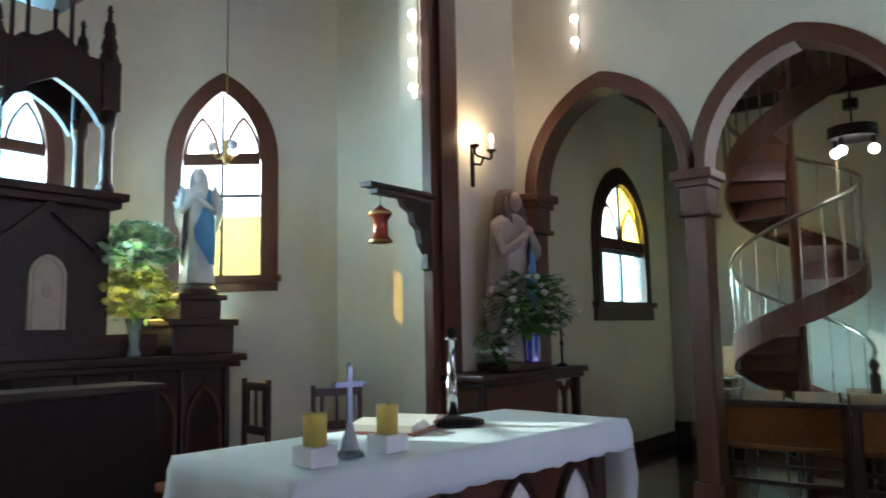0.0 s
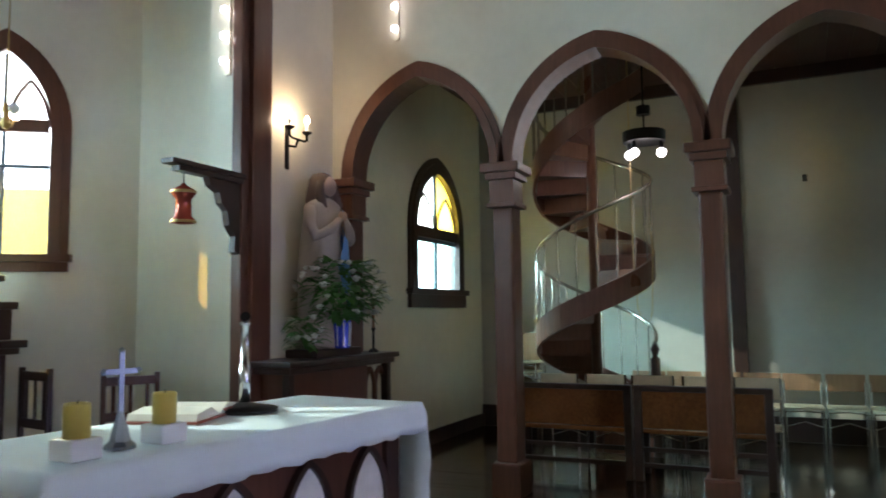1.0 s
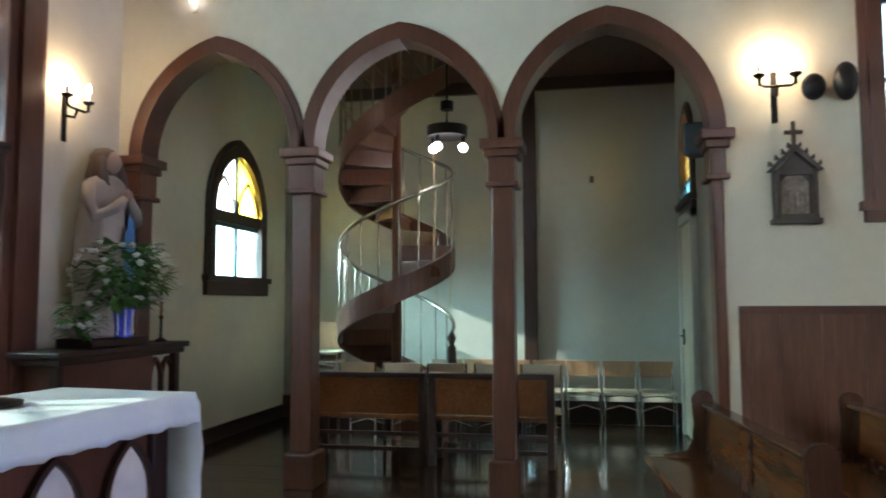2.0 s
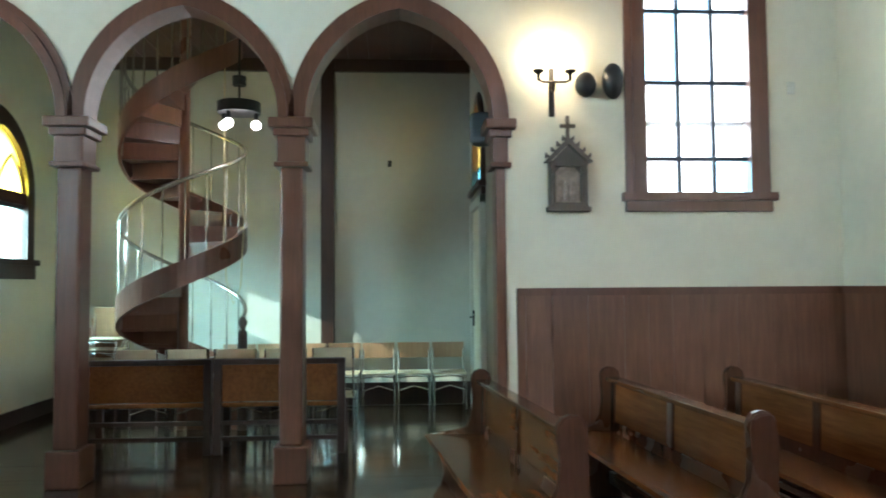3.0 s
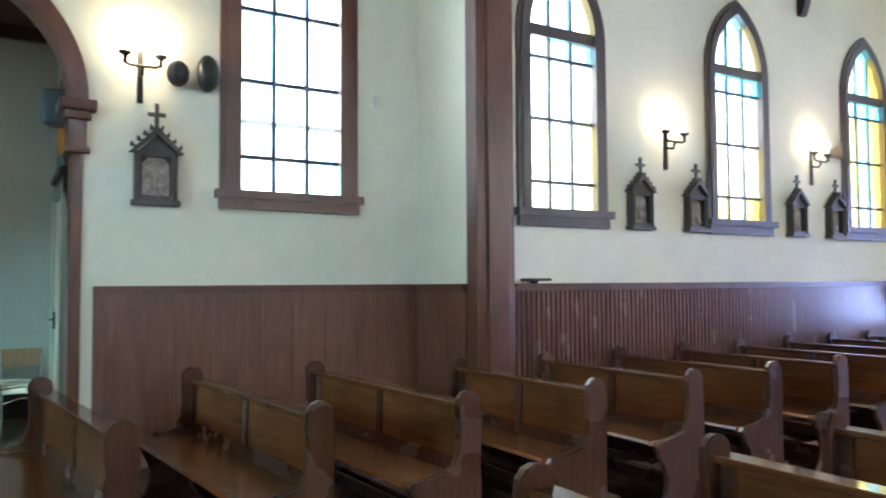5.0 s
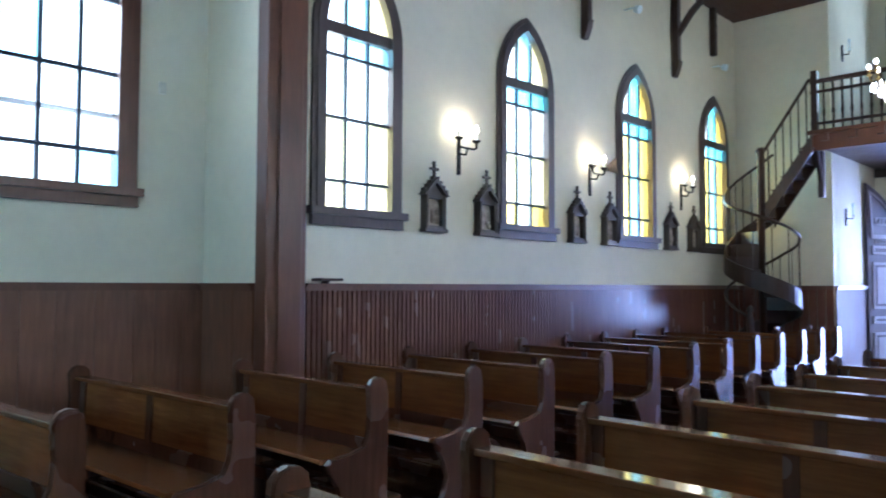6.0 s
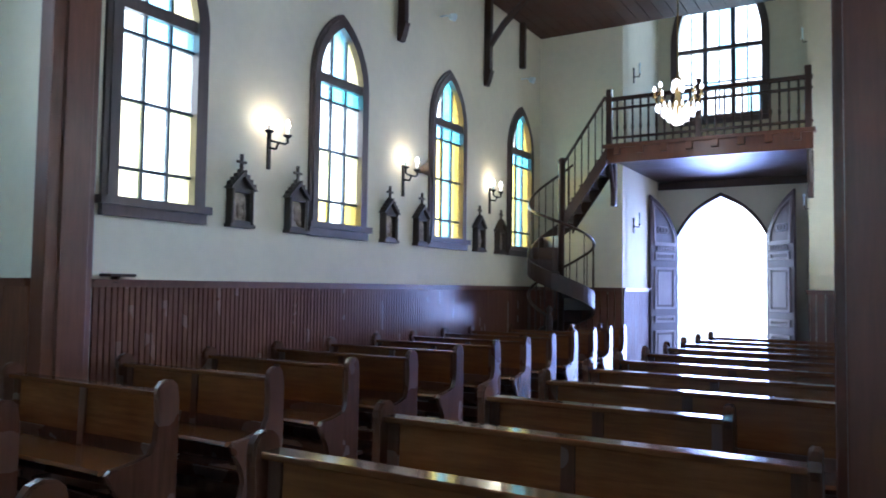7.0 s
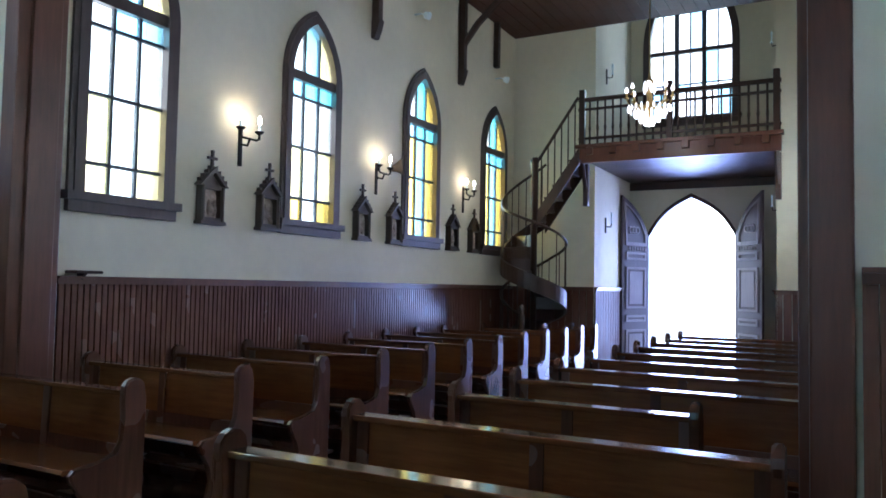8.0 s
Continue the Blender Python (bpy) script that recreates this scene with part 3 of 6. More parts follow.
def pew(length, m, label):
    """A pew from its aisle end at x = 0 to x = length; it faces +y, and its back stands at y = 0."""
    ob = thing("pew", label, "pew", m, "pews of the nave")
    along = lambda u, d, z: (d, u, z)
    for x in (0.0, length - 0.045):
        bm = nb()
        prism(bm, END, along, x, x + 0.045)
        bmesh.ops.bevel(bm, geom=[e for e in bm.edges if abs(e.verts[0].co.x - e.verts[1].co.x) < 1e-6], offset=0.008, segments=2, affect="EDGES")
        part("pew_end", bm, PEW_END, ob)
    a, b = 0.045, length - 0.045
    bm = nb()
    rbox(bm, a, b, -0.052, 0.05, 0.812, 0.840, 0.006)
    part("top_rail", bm, PEW_TOP, ob)
    n = max(2, round(length / 0.85))
    for k in range(n):
        bm = nb()
        u0, u1 = a + (b - a) * k / n, a + (b - a) * (k + 1) / n
        prism(bm, [(-0.02, 0.53), (0.005, 0.53), (-0.005, 0.813), (-0.025, 0.813)], along, u0 + 0.03, u1 - 0.03)
        part("back_panel", bm, PEW_WOOD, ob)
    for k in range(n + 1):
        u = a + (b - a - 0.06) * k / n
        bm = nb()
        prism(bm, [(-0.03, 0.46), (0.02, 0.46), (0.008, 0.813), (-0.036, 0.813)], along, u, u + 0.06)
        part("stile", bm, PEW_END, ob)
    bm = nb()
    prism(bm, [(-0.028, 0.46), (0.018, 0.46), (0.014, 0.535), (-0.03, 0.535)], along, a + 0.06, b - 0.06)
    part("back_rail", bm, PEW_END, ob)
    bm = nb()
    prism(bm, [(0.015, 0.435), (0.40, 0.45), (0.412, 0.46), (0.40, 0.478), (0.015, 0.462)], along, a, b)
    part("seat", bm, PEW_WOOD, ob)
    for y, z in ((0.02, 0.30), (0.02, 0.14), (-0.16, 0.10)):
        bm = nb()
        rbox(bm, a if y > 0 else 0.1, b if y > 0 else length - 0.1, y - 0.014, y + 0.014, z - 0.04, z + 0.04, 0.005)
        part("stretcher", bm, PEW_END, ob)
    bm = nb()
    rbox(bm, 0.1, length - 0.1, -0.26, -0.10, 0.13, 0.155, 0.006)
    part("kneeler", bm, PEW_END, ob)
    return ob


NEAR = pew(1.56, pose(3.87, -3.79, 0), "brown varnished wooden pew with rounded ends beside the wainscot")
for y in (-4.65, -5.48, -6.31, -7.12, -7.92, -8.70, -9.46, -10.21):
    copy_thing(NEAR, pose(3.87, y, 0))
for y, length in ((-10.96, 1.30), (-11.66, 0.62), (-12.36, 0.42)):
    pew(length, pose(3.87, y, 0), "short brown varnished wooden pew beside the spiral stair")
FRONT = pew(1.95, pose(3.92, -1.19, 0, rz=6), "brown varnished wooden pew turned slightly towards the altar")
copy_thing(FRONT, pose(3.95, -2.08, 0, rz=5))
copy_thing(FRONT, pose(3.86, -2.88, 0, rz=3))
FAR = pew(1.88, pose(0.56, -2.17, 0), "brown varnished wooden pew with rounded ends across the aisle")
for x, y in ((0.56, -3.02), (0.62, -3.88), (0.52, -5.60), (0.52, -6.44), (0.54, -7.28), (0.54, -8.11), (0.54, -8.93), (0.54, -9.70), (0.54, -10.48), (0.54, -11.27)):
    copy_thing(FAR, pose(x, y, 0))
pew(1.35, pose(2.40 - 1.35, -4.74, 0), "short brown varnished wooden pew across the aisle")

# ---- stairs ----
def along_turns(turns, rise, base):
    """(angle, height) along a winding stair, at any count of treads."""
    heads = [turns[0]]
    for d in turns[1:]:
        heads.append(heads[-1] + d)

    def f(k):
        i = max(0, min(int(k), len(heads) - 2))
        return heads[i] + (heads[i + 1] - heads[i]) * (k - i), base + rise * k
    return f


def ribbon(bm, r0, r1, f, k0, k1, low, high):
    """A curved string board between two radii, from tread k0 to k1."""
    n = round((k1 - k0) * 5)
    rings = []
    for i in range(n + 1):
        k = k0 + (k1 - k0) * i / n
        a, z = f(k)
        c, s = math.cos(radians(a)), math.sin(radians(a))
        rings.append([bm.verts.new((r * c, r * s, max(0.0, z + h))) for r, h in ((r0, low), (r1, low), (r1, high), (r0, high))])
    for A, B in zip(rings, rings[1:]):
        for i in range(4):
            j = (i + 1) % 4
            bm.faces.new((A[i], A[j], B[j], B[i]))
    bm.faces.new(rings[0][::-1])
    bm.faces.new(rings[-1])


def spiral_stair(name, cx, cy, R, turns, rise, base, top, label, string_mat, rail_mat, post_r=0.055, deep=0.14):
    """A winding stair; turns: the start angle, then the turn of each tread."""
    ob = thing(name, label, "staircase", pose(cx, cy, 0))
    treads = len(turns) - 1
    f = along_turns(turns, rise, base)
    bm = nb()
    lathe(bm, [(post_r, 0), (post_r, top), (post_r * 1.4, top + 0.02), (post_r * 1.4, top + 0.06), (0.01, top + 0.09)], 14)
    part("newel_column", bm, string_mat, ob, smooth=True)
    polar = lambda r, a: (r * math.cos(radians(a)), r * math.sin(radians(a)))
    for k in range(treads):
        a, b = f(k)[0], f(k)[0] + turns[k + 1] * 1.12
        z = base + rise * (k + 1)
        bm = nb()
        pts = [polar(post_r * 0.8, a)] + [polar(R, a + (b - a) * i / 5) for i in range(6)] + [polar(post_r * 0.8, b)]
        prism(bm, pts, lambda u, d, v: (u, v, d), z - 0.03, z)
        part("tread", bm, string_mat, ob)
        bm = nb()
        ca, sa = polar(1.0, a + turns[k + 1] * 0.06)
        low = 0.0 if k == 0 else z - rise
        va = [bm.verts.new((r * ca - t * sa, r * sa + t * ca, zz)) for t in (-0.008, 0.008) for r, zz in ((post_r * 0.5, low), (R - 0.02, low), (R - 0.02, z - 0.03), (post_r * 0.5, z - 0.03))]
        for q in ((0, 1, 2, 3), (7, 6, 5, 4), (0, 4, 5, 1), (1, 5, 6, 2), (2, 6, 7, 3), (3, 7, 4, 0)):
            bm.faces.new([va[i] for i in q])
        part("riser", bm, string_mat, ob)
    bm = nb()
    ribbon(bm, R - 0.005, R + 0.03, lambda k: (f(k)[0], f(k)[1] + rise * 0.5), 0, treads, -deep, 0.12)
    part("stringer", bm, string_mat, ob)
    bm = nb()
    line = []
    for i in range(treads * 5 + 1):
        a, z = f(i / 5)
        line.append((*polar(R + 0.01, a), z + 0.82 + rise))
    tube(bm, line, 0.022, 8)
    part("handrail", bm, rail_mat, ob, smooth=True)
    for k in range(treads * 2):
        a, z = f((k + 0.5) / 2)
        z += rise * 0.5
        x, y = polar(R + 0.012, a)
        bm = nb()
        lathe(bm, [(0.009, z + 0.1), (0.009, z + 0.28), (0.014, z + 0.32), (0.009, z + 0.36), (0.009, z + 0.86 + rise * 0.4)], 6, (x, y, 0))
        part("baluster", bm, rail_mat, ob)
    bm = nb()
    x, y = polar(R + 0.02, turns[0])
    lathe(bm, [(0.05, 0), (0.05, 0.25), (0.03, 0.30), (0.04, 0.5), (0.028, 0.75), (0.05, 0.82), (0.05, 1.02), (0.025, 1.05), (0.05, 1.12), (0.03, 1.17), (0.002, 1.19)], 12, (x, y, 0))
    part("newel_post", bm, DARK_WOOD, ob, smooth=True)
    return ob


STAIR_WOOD = wood("stair_wood", (0.09, 0.032, 0.020), (0.24, 0.10, 0.06), 0.28)
RAIL_GREY = plain("painted_rail", (0.52, 0.47, 0.40), 0.22, 0.7)
spiral_stair("spiral_stair", 8.70, 1.88, 0.63, [262] + [38] * 14 + [26] * 7, 0.181, 0.16, 4.40, "red-brown wooden spiral staircase with thin metal balusters and a turned newel", STAIR_WOOD, RAIL_GREY)
back_stair = spiral_stair("spiral_stair", 4.80, -12.02, 0.50, [452] + [-40] * 5 + [-56] * 4 + [-29.5] * 4, 0.19, 0.0, 3.42, "dark wooden spiral staircase rising to the organ gallery", DARK_WOOD, DARK_WOOD, 0.05)

# straight upper flight from the spiral to the gallery
fl = thing("gallery_steps", "dark wooden straight flight with a railing up to the gallery", "steps")
n = 5
for k in range(n):
    x, z = 4.78 - 0.135 * k, 2.50 + 0.19 * (k + 1)
    bm = nb()
    rbox(bm, x - 0.16, x + 0.01, -12.50, -12.05, z - 0.03, z, 0.006)
    box(bm, x - 0.01, x + 0.004, -12.48, -12.07, z - 0.19, z - 0.03)
    part("tread", bm, DARK_WOOD, fl)
for y in (-12.52, -12.05):
    bm = nb()
    prism(bm, [(4.80, 2.34), (4.08, 3.36), (4.08, 3.62), (4.80, 2.60)], on_y(y, 1), -0.02, 0.02)
    part("stringer", bm, DARK_WOOD, fl)
bm = nb()
tube(bm, [(4.80, -12.05, 3.40), (4.10, -12.05, 4.42)], 0.025, 8)
part("handrail", bm, DARK_WOOD, fl)
bm = nb()
rbox(bm, 4.76, 4.84, -12.09, -12.01, 2.40, 3.52, 0.01)
part("newel_post", bm, DARK_WOOD, fl)
for k in range(6):
    x = 4.70 - 0.11 * k
    z = 2.58 + (4.80 - x) * 1.42
    bm = nb()
    lathe(bm, [(0.012, z), (0.012, z + 0.84)], 6, (x, -12.05, 0))
    part("baluster", bm, DARK_WOOD, fl)

# ---- organ gallery over the vestibule ----
GY, GX0, GX1 = -12.15, 1.22, 4.14
gal = thing("gallery", "dark wooden gallery with a balustrade above the vestibule", "gallery", kind="structure")
bm = nb()
n = 16
for i in range(n):
    y0 = YD + (GY - YD) * i / n
    box(bm, GX0 + 0.12, GX1 - 0.12, y0 + 0.004, y0 + (GY - YD) / n - 0.004, 3.44, 3.50)
part("deck", bm, DARK_WOOD, gal)
bm = nb()
rbox(bm, GX0, GX1, GY - 0.10, GY, 3.40, 3.66, 0.012)
rbox(bm, GX0 - 0.03, GX1 + 0.03, GY - 0.12, GY + 0.04, 3.63, 3.69, 0.01)
part("front_beam", bm, RED_WOOD, gal)
for k in range(8):
    x = GX0 + 0.2 + k * (GX1 - GX0 - 0.4) / 7
    bm = nb()
    rbox(bm, x - 0.05, x + 0.05, GY - 0.02, GY + 0.06, 3.52, 3.63, 0.01)
    part("bracket", bm, RED_WOOD, gal)
for z, h in ((4.42, 0.05), (4.26, 0.03), (3.80, 0.03)):
    bm = nb()
    rbox(bm, GX0, GX1, GY - 0.07, GY - 0.01, z - h, z + h * 0.2, 0.008)
    part("rail", bm, DARK_WOOD, gal)
for k in range(24):
    x = GX0 + 0.06 + (GX1 - GX0 - 0.12) * k / 23
    bm = nb()
    if k % 23 == 0 or k == 12:
        rbox(bm, x - 0.045, x + 0.045, GY - 0.09, GY, 3.66, 4.56, 0.01)
        part("post", bm, DARK_WOOD, gal)
    else:
        lathe(bm, [(0.016, 3.68), (0.016, 3.9), (0.024, 3.95), (0.016, 4.0), (0.016, 4.38)], 6, (x, GY - 0.04, 0))
        part("baluster", bm, DARK_WOOD, gal)
for x in (GX0 + 0.06, GX1 - 0.06):
    bm = nb()
    rbox(bm, x - 0.04, x + 0.04, GY - 0.32, GY - 0.22, 2.75, 3.42, 0.01)
    tube(bm, [(x, GY - 0.3, 2.85), (x, GY - 0.06, 3.42)], 0.035, 6)
    part("brace", bm, DARK_WOOD, gal)
bm = nb()
box(bm, RX0, RX1, YD, YD + 0.04, 3.30, 3.44)
part("ledger", bm, DARK_WOOD, gal)

# ---- portal with its two open leaves ----
portal = thing("door_portal", "pointed portal with both carved dark leaves standing open to daylight", "door", kind="structure")
c, w, _, spring, apex = DOOR
bm = nb()
jamb = lambda g: [(c - w - g, 0)] + pointed(c, w, spring, apex, 12, g) + [(c + w + g, 0)]
band(bm, jamb(-0.02), jamb(0.045), on_y(YD, -1), -0.03, 0.24)
part("door_frame", bm, DARK_WOOD, portal)
# weathered panel wood, made paler still for the daylight sheen on it
DOORSHEEN = wood("weathered_sheen_wood", (0.22, 0.19, 0.20), (0.42, 0.37, 0.38), 0.3)
DOORDARK = wood("dark_door_wood", (0.06, 0.045, 0.05), (0.15, 0.11, 0.12), 0.35)
for s in (-1, 1):
    hx = c + s * w
    leaf = part("door_leaf", nb(), DOORDARK, portal)
    leaf.location = (hx, YD + 0.03, 0)
    leaf.rotation_euler = (0, 0, radians(66 if s > 0 else -50))
    arc = [(q - (c - w), zz) for q, zz in pointed(c, w, spring, apex, 12, -0.02) if q <= c + 1e-6]
    outline = [(0.02, 0.02)] + arc + [(w - 0.01, 0.02)]
    f = lambda u, d, z, s=s: (s * u, d, z)
    bm = nb()
    prism(bm, outline, f, 0.0, 0.045)
    bm.to_mesh(leaf.data)
    bm.free()
    for z0, z1 in ((0.12, 0.72), (0.86, 0.98), (1.10, 1.85), (1.98, 2.12)):
        bm = nb()
        q = [(0.12, z0), (w - 0.1, z0), (w - 0.1, z1), (0.12, z1)]
        q2 = [(0.17, z0 + 0.04), (w - 0.15, z0 + 0.04), (w - 0.15, z1 - 0.04), (0.17, z1 - 0.04)]
        band(bm, q2, q, f, -0.018, 0.063, True)
        if z1 - z0 > 0.5:
            prism(bm, [(0.21, z0 + 0.08), (w - 0.19, z0 + 0.08), (w - 0.19, z1 - 0.08), (0.21, z1 - 0.08)], f, -0.012, 0.057)
        part("door_panel", bm, DOORSHEEN, leaf)
    bm = nb()
    q = [(0.10, 2.24)] + [(u * 0.84 + 0.09, 2.24 + max(0, z - 2.24) * 0.88) for u, z in arc if z > 2.25] + [(w - 0.08, 2.24)]
    q2 = [(0.15 + (u - 0.1) * 0.84, 2.30 + (z - 2.24) * 0.84) for u, z in q]
    band(bm, q2, q, f, -0.02, 0.065, True)
    for k in range(3):
        u = 0.45 + 0.09 * (k - 1)
        lathe_pts = [(u + 0.07 * math.cos(i * 0.7854), 2.52 + 0.07 * math.sin(i * 0.7854)) for i in range(8)]
        band(bm, [(u + (a - u) * 0.6, 2.52 + (b - 2.52) * 0.6) for a, b in lathe_pts], lathe_pts, f, -0.012, 0.057, True)
    part("tracery", bm, DOORSHEEN, leaf)
    for k in range(7):
        bm = nb()
        box(bm, s * (0.14 + 0.075 * k) - 0.018, s * (0.14 + 0.075 * k) + 0.018, -0.02, 0.065, 2.15, 2.22)
        part("dentil", bm, DOORSHEEN, leaf)

# ---- wall lamps, hanging lamps ----
def sconce(m, power):
    """Two-armed candle lamp; the wall is the plane y = 0, the room lies at y < 0."""
    ob = thing("wall_sconce", "dark iron wall sconce with two lit candle bulbs", "wall lamp", m, "wall sconces")
    bm = nb()
    rbox(bm, -0.022, 0.022, -0.02, 0.0, -0.33, 0.06, 0.006)
    part("back_plate", bm, IRON, ob)
    bm = nb()
    tube(bm, [(0, -0.01, -0.12), (0, -0.10, -0.14), (0, -0.13, -0.08)], 0.012)
    tube(bm, [(-0.125, -0.13, -0.06), (-0.09, -0.13, -0.08), (0.09, -0.13, -0.08), (0.125, -0.13, -0.06)], 0.011)
    part("arm", bm, IRON, ob)
    for x in (-0.125, 0.125):
        bm = nb()
        lathe(bm, [(0.012, -0.07), (0.012, -0.02), (0.042, 0.0), (0.045, 0.012), (0.02, 0.014)], 12, (x, -0.13, 0))
        part("drip_cup", bm, IRON, ob, smooth=True)
        bm = nb()
        lathe(bm, [(0.014, 0.01), (0.014, 0.075), (0.004, 0.08)], 10, (x, -0.13, 0))
        part("candle_sleeve", bm, LINEN, ob)
        bm = nb()
        lathe(bm, [(0.008, 0.078), (0.021, 0.10), (0.022, 0.12), (0.012, 0.145), (0.002, 0.165)], 10, (x, -0.13, 0))
        part("bulb", bm, WARM_BULB, ob, "lit flame-shaped bulb", smooth=True)
    bulb_lamp(m @ Vector((0, -0.17, 0.13)), power)
    return ob


sconce(pose(5.70, YR, 3.12), 10)
sconce(pose(XA, -1.63, 3.16, rz=-90), 11)
for y in (-6.18, -8.50, -10.84):
    sconce(pose(XN, y, 2.87, rz=-90), 5)
    sconce(pose(XS, y, 2.87, rz=90), 7)
sconce(pose(0.3, YR, 3.12), 10)


def bulb_strip(m, count, label):
    ob = thing("bulb_strip", label, "wall lamp", m, "strips of bulbs round the chancel arch")
    bm = nb()
    rbox(bm, -0.025, 0.025, -0.02, 0.0, -0.10, 0.215 * (count - 1) + 0.12, 0.008)
    part("backing_board", bm, CREAM, ob)
    for k in range(count):
        bm = nb()
        lathe(bm, [(0.02, 0), (0.028, 0.02), (0.02, 0.03)], 10, (0, 0, 0))
        bmesh.ops.rotate(bm, verts=bm.verts, matrix=Matrix.Rotation(radians(90), 3, "X"))
        bmesh.ops.translate(bm, verts=bm.verts, vec=(0, -0.03, 0.215 * k))
        part("lamp_holder", bm, LINEN, ob)
        bm = nb()
        bmesh.ops.create_uvsphere(bm, u_segments=12, v_segments=8, radius=0.034, matrix=Matrix.Translation((0, -0.06, 0.215 * k)))
        part("bulb", bm, COOL_BULB, ob, "lit round bulb", smooth=True)
    return ob


bulb_strip(pose(XA, 3.11, 4.16, rz=-90), 6, "vertical strip of lit round bulbs on the plaster wall")
bulb_strip(pose(5.078, YR + 0.10, 3.56, rz=-90), 6, "vertical strip of lit round bulbs on the wooden pilaster")
bulb_lamp((XA - 0.4, 3.11, 4.9), 2.5, (1, 0.86, 0.66), 0.2)
bulb_lamp((4.93, YR + 0.22, 4.0), 0.7, (1, 0.86, 0.66), 0.15)

# hanging lamp of the side chapel
ob = thing("pendant_lamp", "dark drum-shaped pendant lamp with three lit bulbs", "lamp", pose(8.2, 1.20, 3.30))
bm = nb()
lathe(bm, [(0.19, -0.05), (0.215, -0.05), (0.215, 0.06), (0.19, 0.06)], 24)
lathe(bm, [(0.02, 0.05), (0.20, 0.055), (0.20, 0.06), (0.02, 0.065)], 24)
part("drum", bm, IRON, ob, smooth=False)
bm = nb()
lathe(bm, [(0.01, 0.06), (0.01, 0.24), (0.07, 0.24), (0.07, 0.33), (0.012, 0.34), (0.012, 1.10)], 12)
part("stem", bm, IRON, ob)
for x, y in ((0.0, 0.15), (-0.12, 0.08), (0.0, -0.17)):
    bm = nb()
    lathe(bm, [(0.02, -0.05), (0.024, -0.11), (0.02, -0.12)], 10, (x, y, 0))
    part("lamp_holder", bm, IRON, ob)
    bm = nb()
    bmesh.ops.create_uvsphere(bm, u_segments=12, v_segments=8, radius=0.048, matrix=Matrix.Translation((x, y, -0.17)))
    part("bulb", bm, COOL_BULB, ob, "lit round bulb", smooth=True)
bulb_lamp((8.2, 1.2, 3.05), 4, (1, 0.93, 0.85), 0.12)

# crystal chandelier in the nave
# the drops emit a little themselves, in place of the bulbs' sparkle in them
CRYSTAL = glow("glowing_crystal", (1.0, 0.95, 0.9), 4.5)
ch = thing("chandelier", "lit crystal chandelier with candle arms and hanging drops", "chandelier", pose(2.76, -11.0, 3.98))
bm = nb()
lathe(bm, [(0.01, -0.32), (0.05, -0.26), (0.03, -0.18), (0.09, -0.08), (0.04, 0.02), (0.03, 0.2), (0.07, 0.26), (0.02, 0.32), (0.012, 0.4), (0.006, 1.76)], 12)
part("stem", bm, GOLD, ch, smooth=True)
for k in range(8):
    a = k * math.pi / 4 + 0.2
    cx, cy = math.cos(a), math.sin(a)
    bm = nb()
    tube(bm, [(0.04 * cx, 0.04 * cy, -0.02), (0.14 * cx, 0.14 * cy, -0.09), (0.25 * cx, 0.25 * cy, -0.06), (0.30 * cx, 0.30 * cy, 0.04)], 0.009)
    arm = part("arm", bm, GOLD, ch)
    bm = nb()
    lathe(bm, [(0.01, 0.04), (0.04, 0.06), (0.014, 0.065), (0.014, 0.13)], 8, (0.30 * cx, 0.30 * cy, 0))
    part("candle_cup", bm, GOLD, arm)
    bm = nb()
    lathe(bm, [(0.01, 0.13), (0.024, 0.16), (0.012, 0.19), (0.002, 0.205)], 8, (0.30 * cx, 0.30 * cy, 0))
    part("bulb", bm, COOL_BULB, arm, "lit candle bulb", smooth=True)
rnd = random.Random(7)
for ring, (r, z, n, ln) in enumerate(((0.28, -0.06, 22, 0.08), (0.20, -0.12, 20, 0.10), (0.13, -0.19, 16, 0.10), (0.06, -0.25, 10, 0.09), (0.07, 0.26, 10, 0.16))):
    for k in range(n):
        a = 2 * math.pi * k / n + ring
        bm = nb()
        lathe(bm, [(0.002, 0), (0.010, -ln * 0.3), (0.014, -ln * 0.7), (0.002, -ln)], 5, (r * math.cos(a), r * math.sin(a), z + rnd.uniform(-0.01, 0.01)))
        part("crystal_drop", bm, CRYSTAL, ch)
bulb_lamp((2.76, -11.0, 3.6), 14, (1, 0.88, 0.7), 0.2)

# ---- sanctuary: table altar ----
DAIS = 0.16
bm = nb()
rbox(bm, 0.95, 4.75, 1.05, 3.6, 0.0, DAIS, 0.01)
rbox(bm, 0.95, 5.0, 3.6, 7.0, 0.0, DAIS, 0.01)
struct("platform", bm, FLOOR_WOOD, "low dark wooden platform under the altar", "platform")
AM = pose(2.73, 1.91, 0, rz=-5.5)
TOP = 1.11
table = thing("altar_table", "dark wooden altar table with pale pointed niches in its front", "altar", AM)
bm = nb()
rbox(bm, -0.88, 0.88, -0.33, 0.33, TOP - 0.06, TOP - 0.006, 0.01)
part("tabletop", bm, DARK_WOOD, table)
bm = nb()
rbox(bm, -0.80, 0.80, -0.27, 0.27, DAIS, TOP - 0.06, 0.01)
part("body", bm, RED_WOOD, table)
WHITE = plain("white_paint", (0.78, 0.77, 0.74), 0.5)
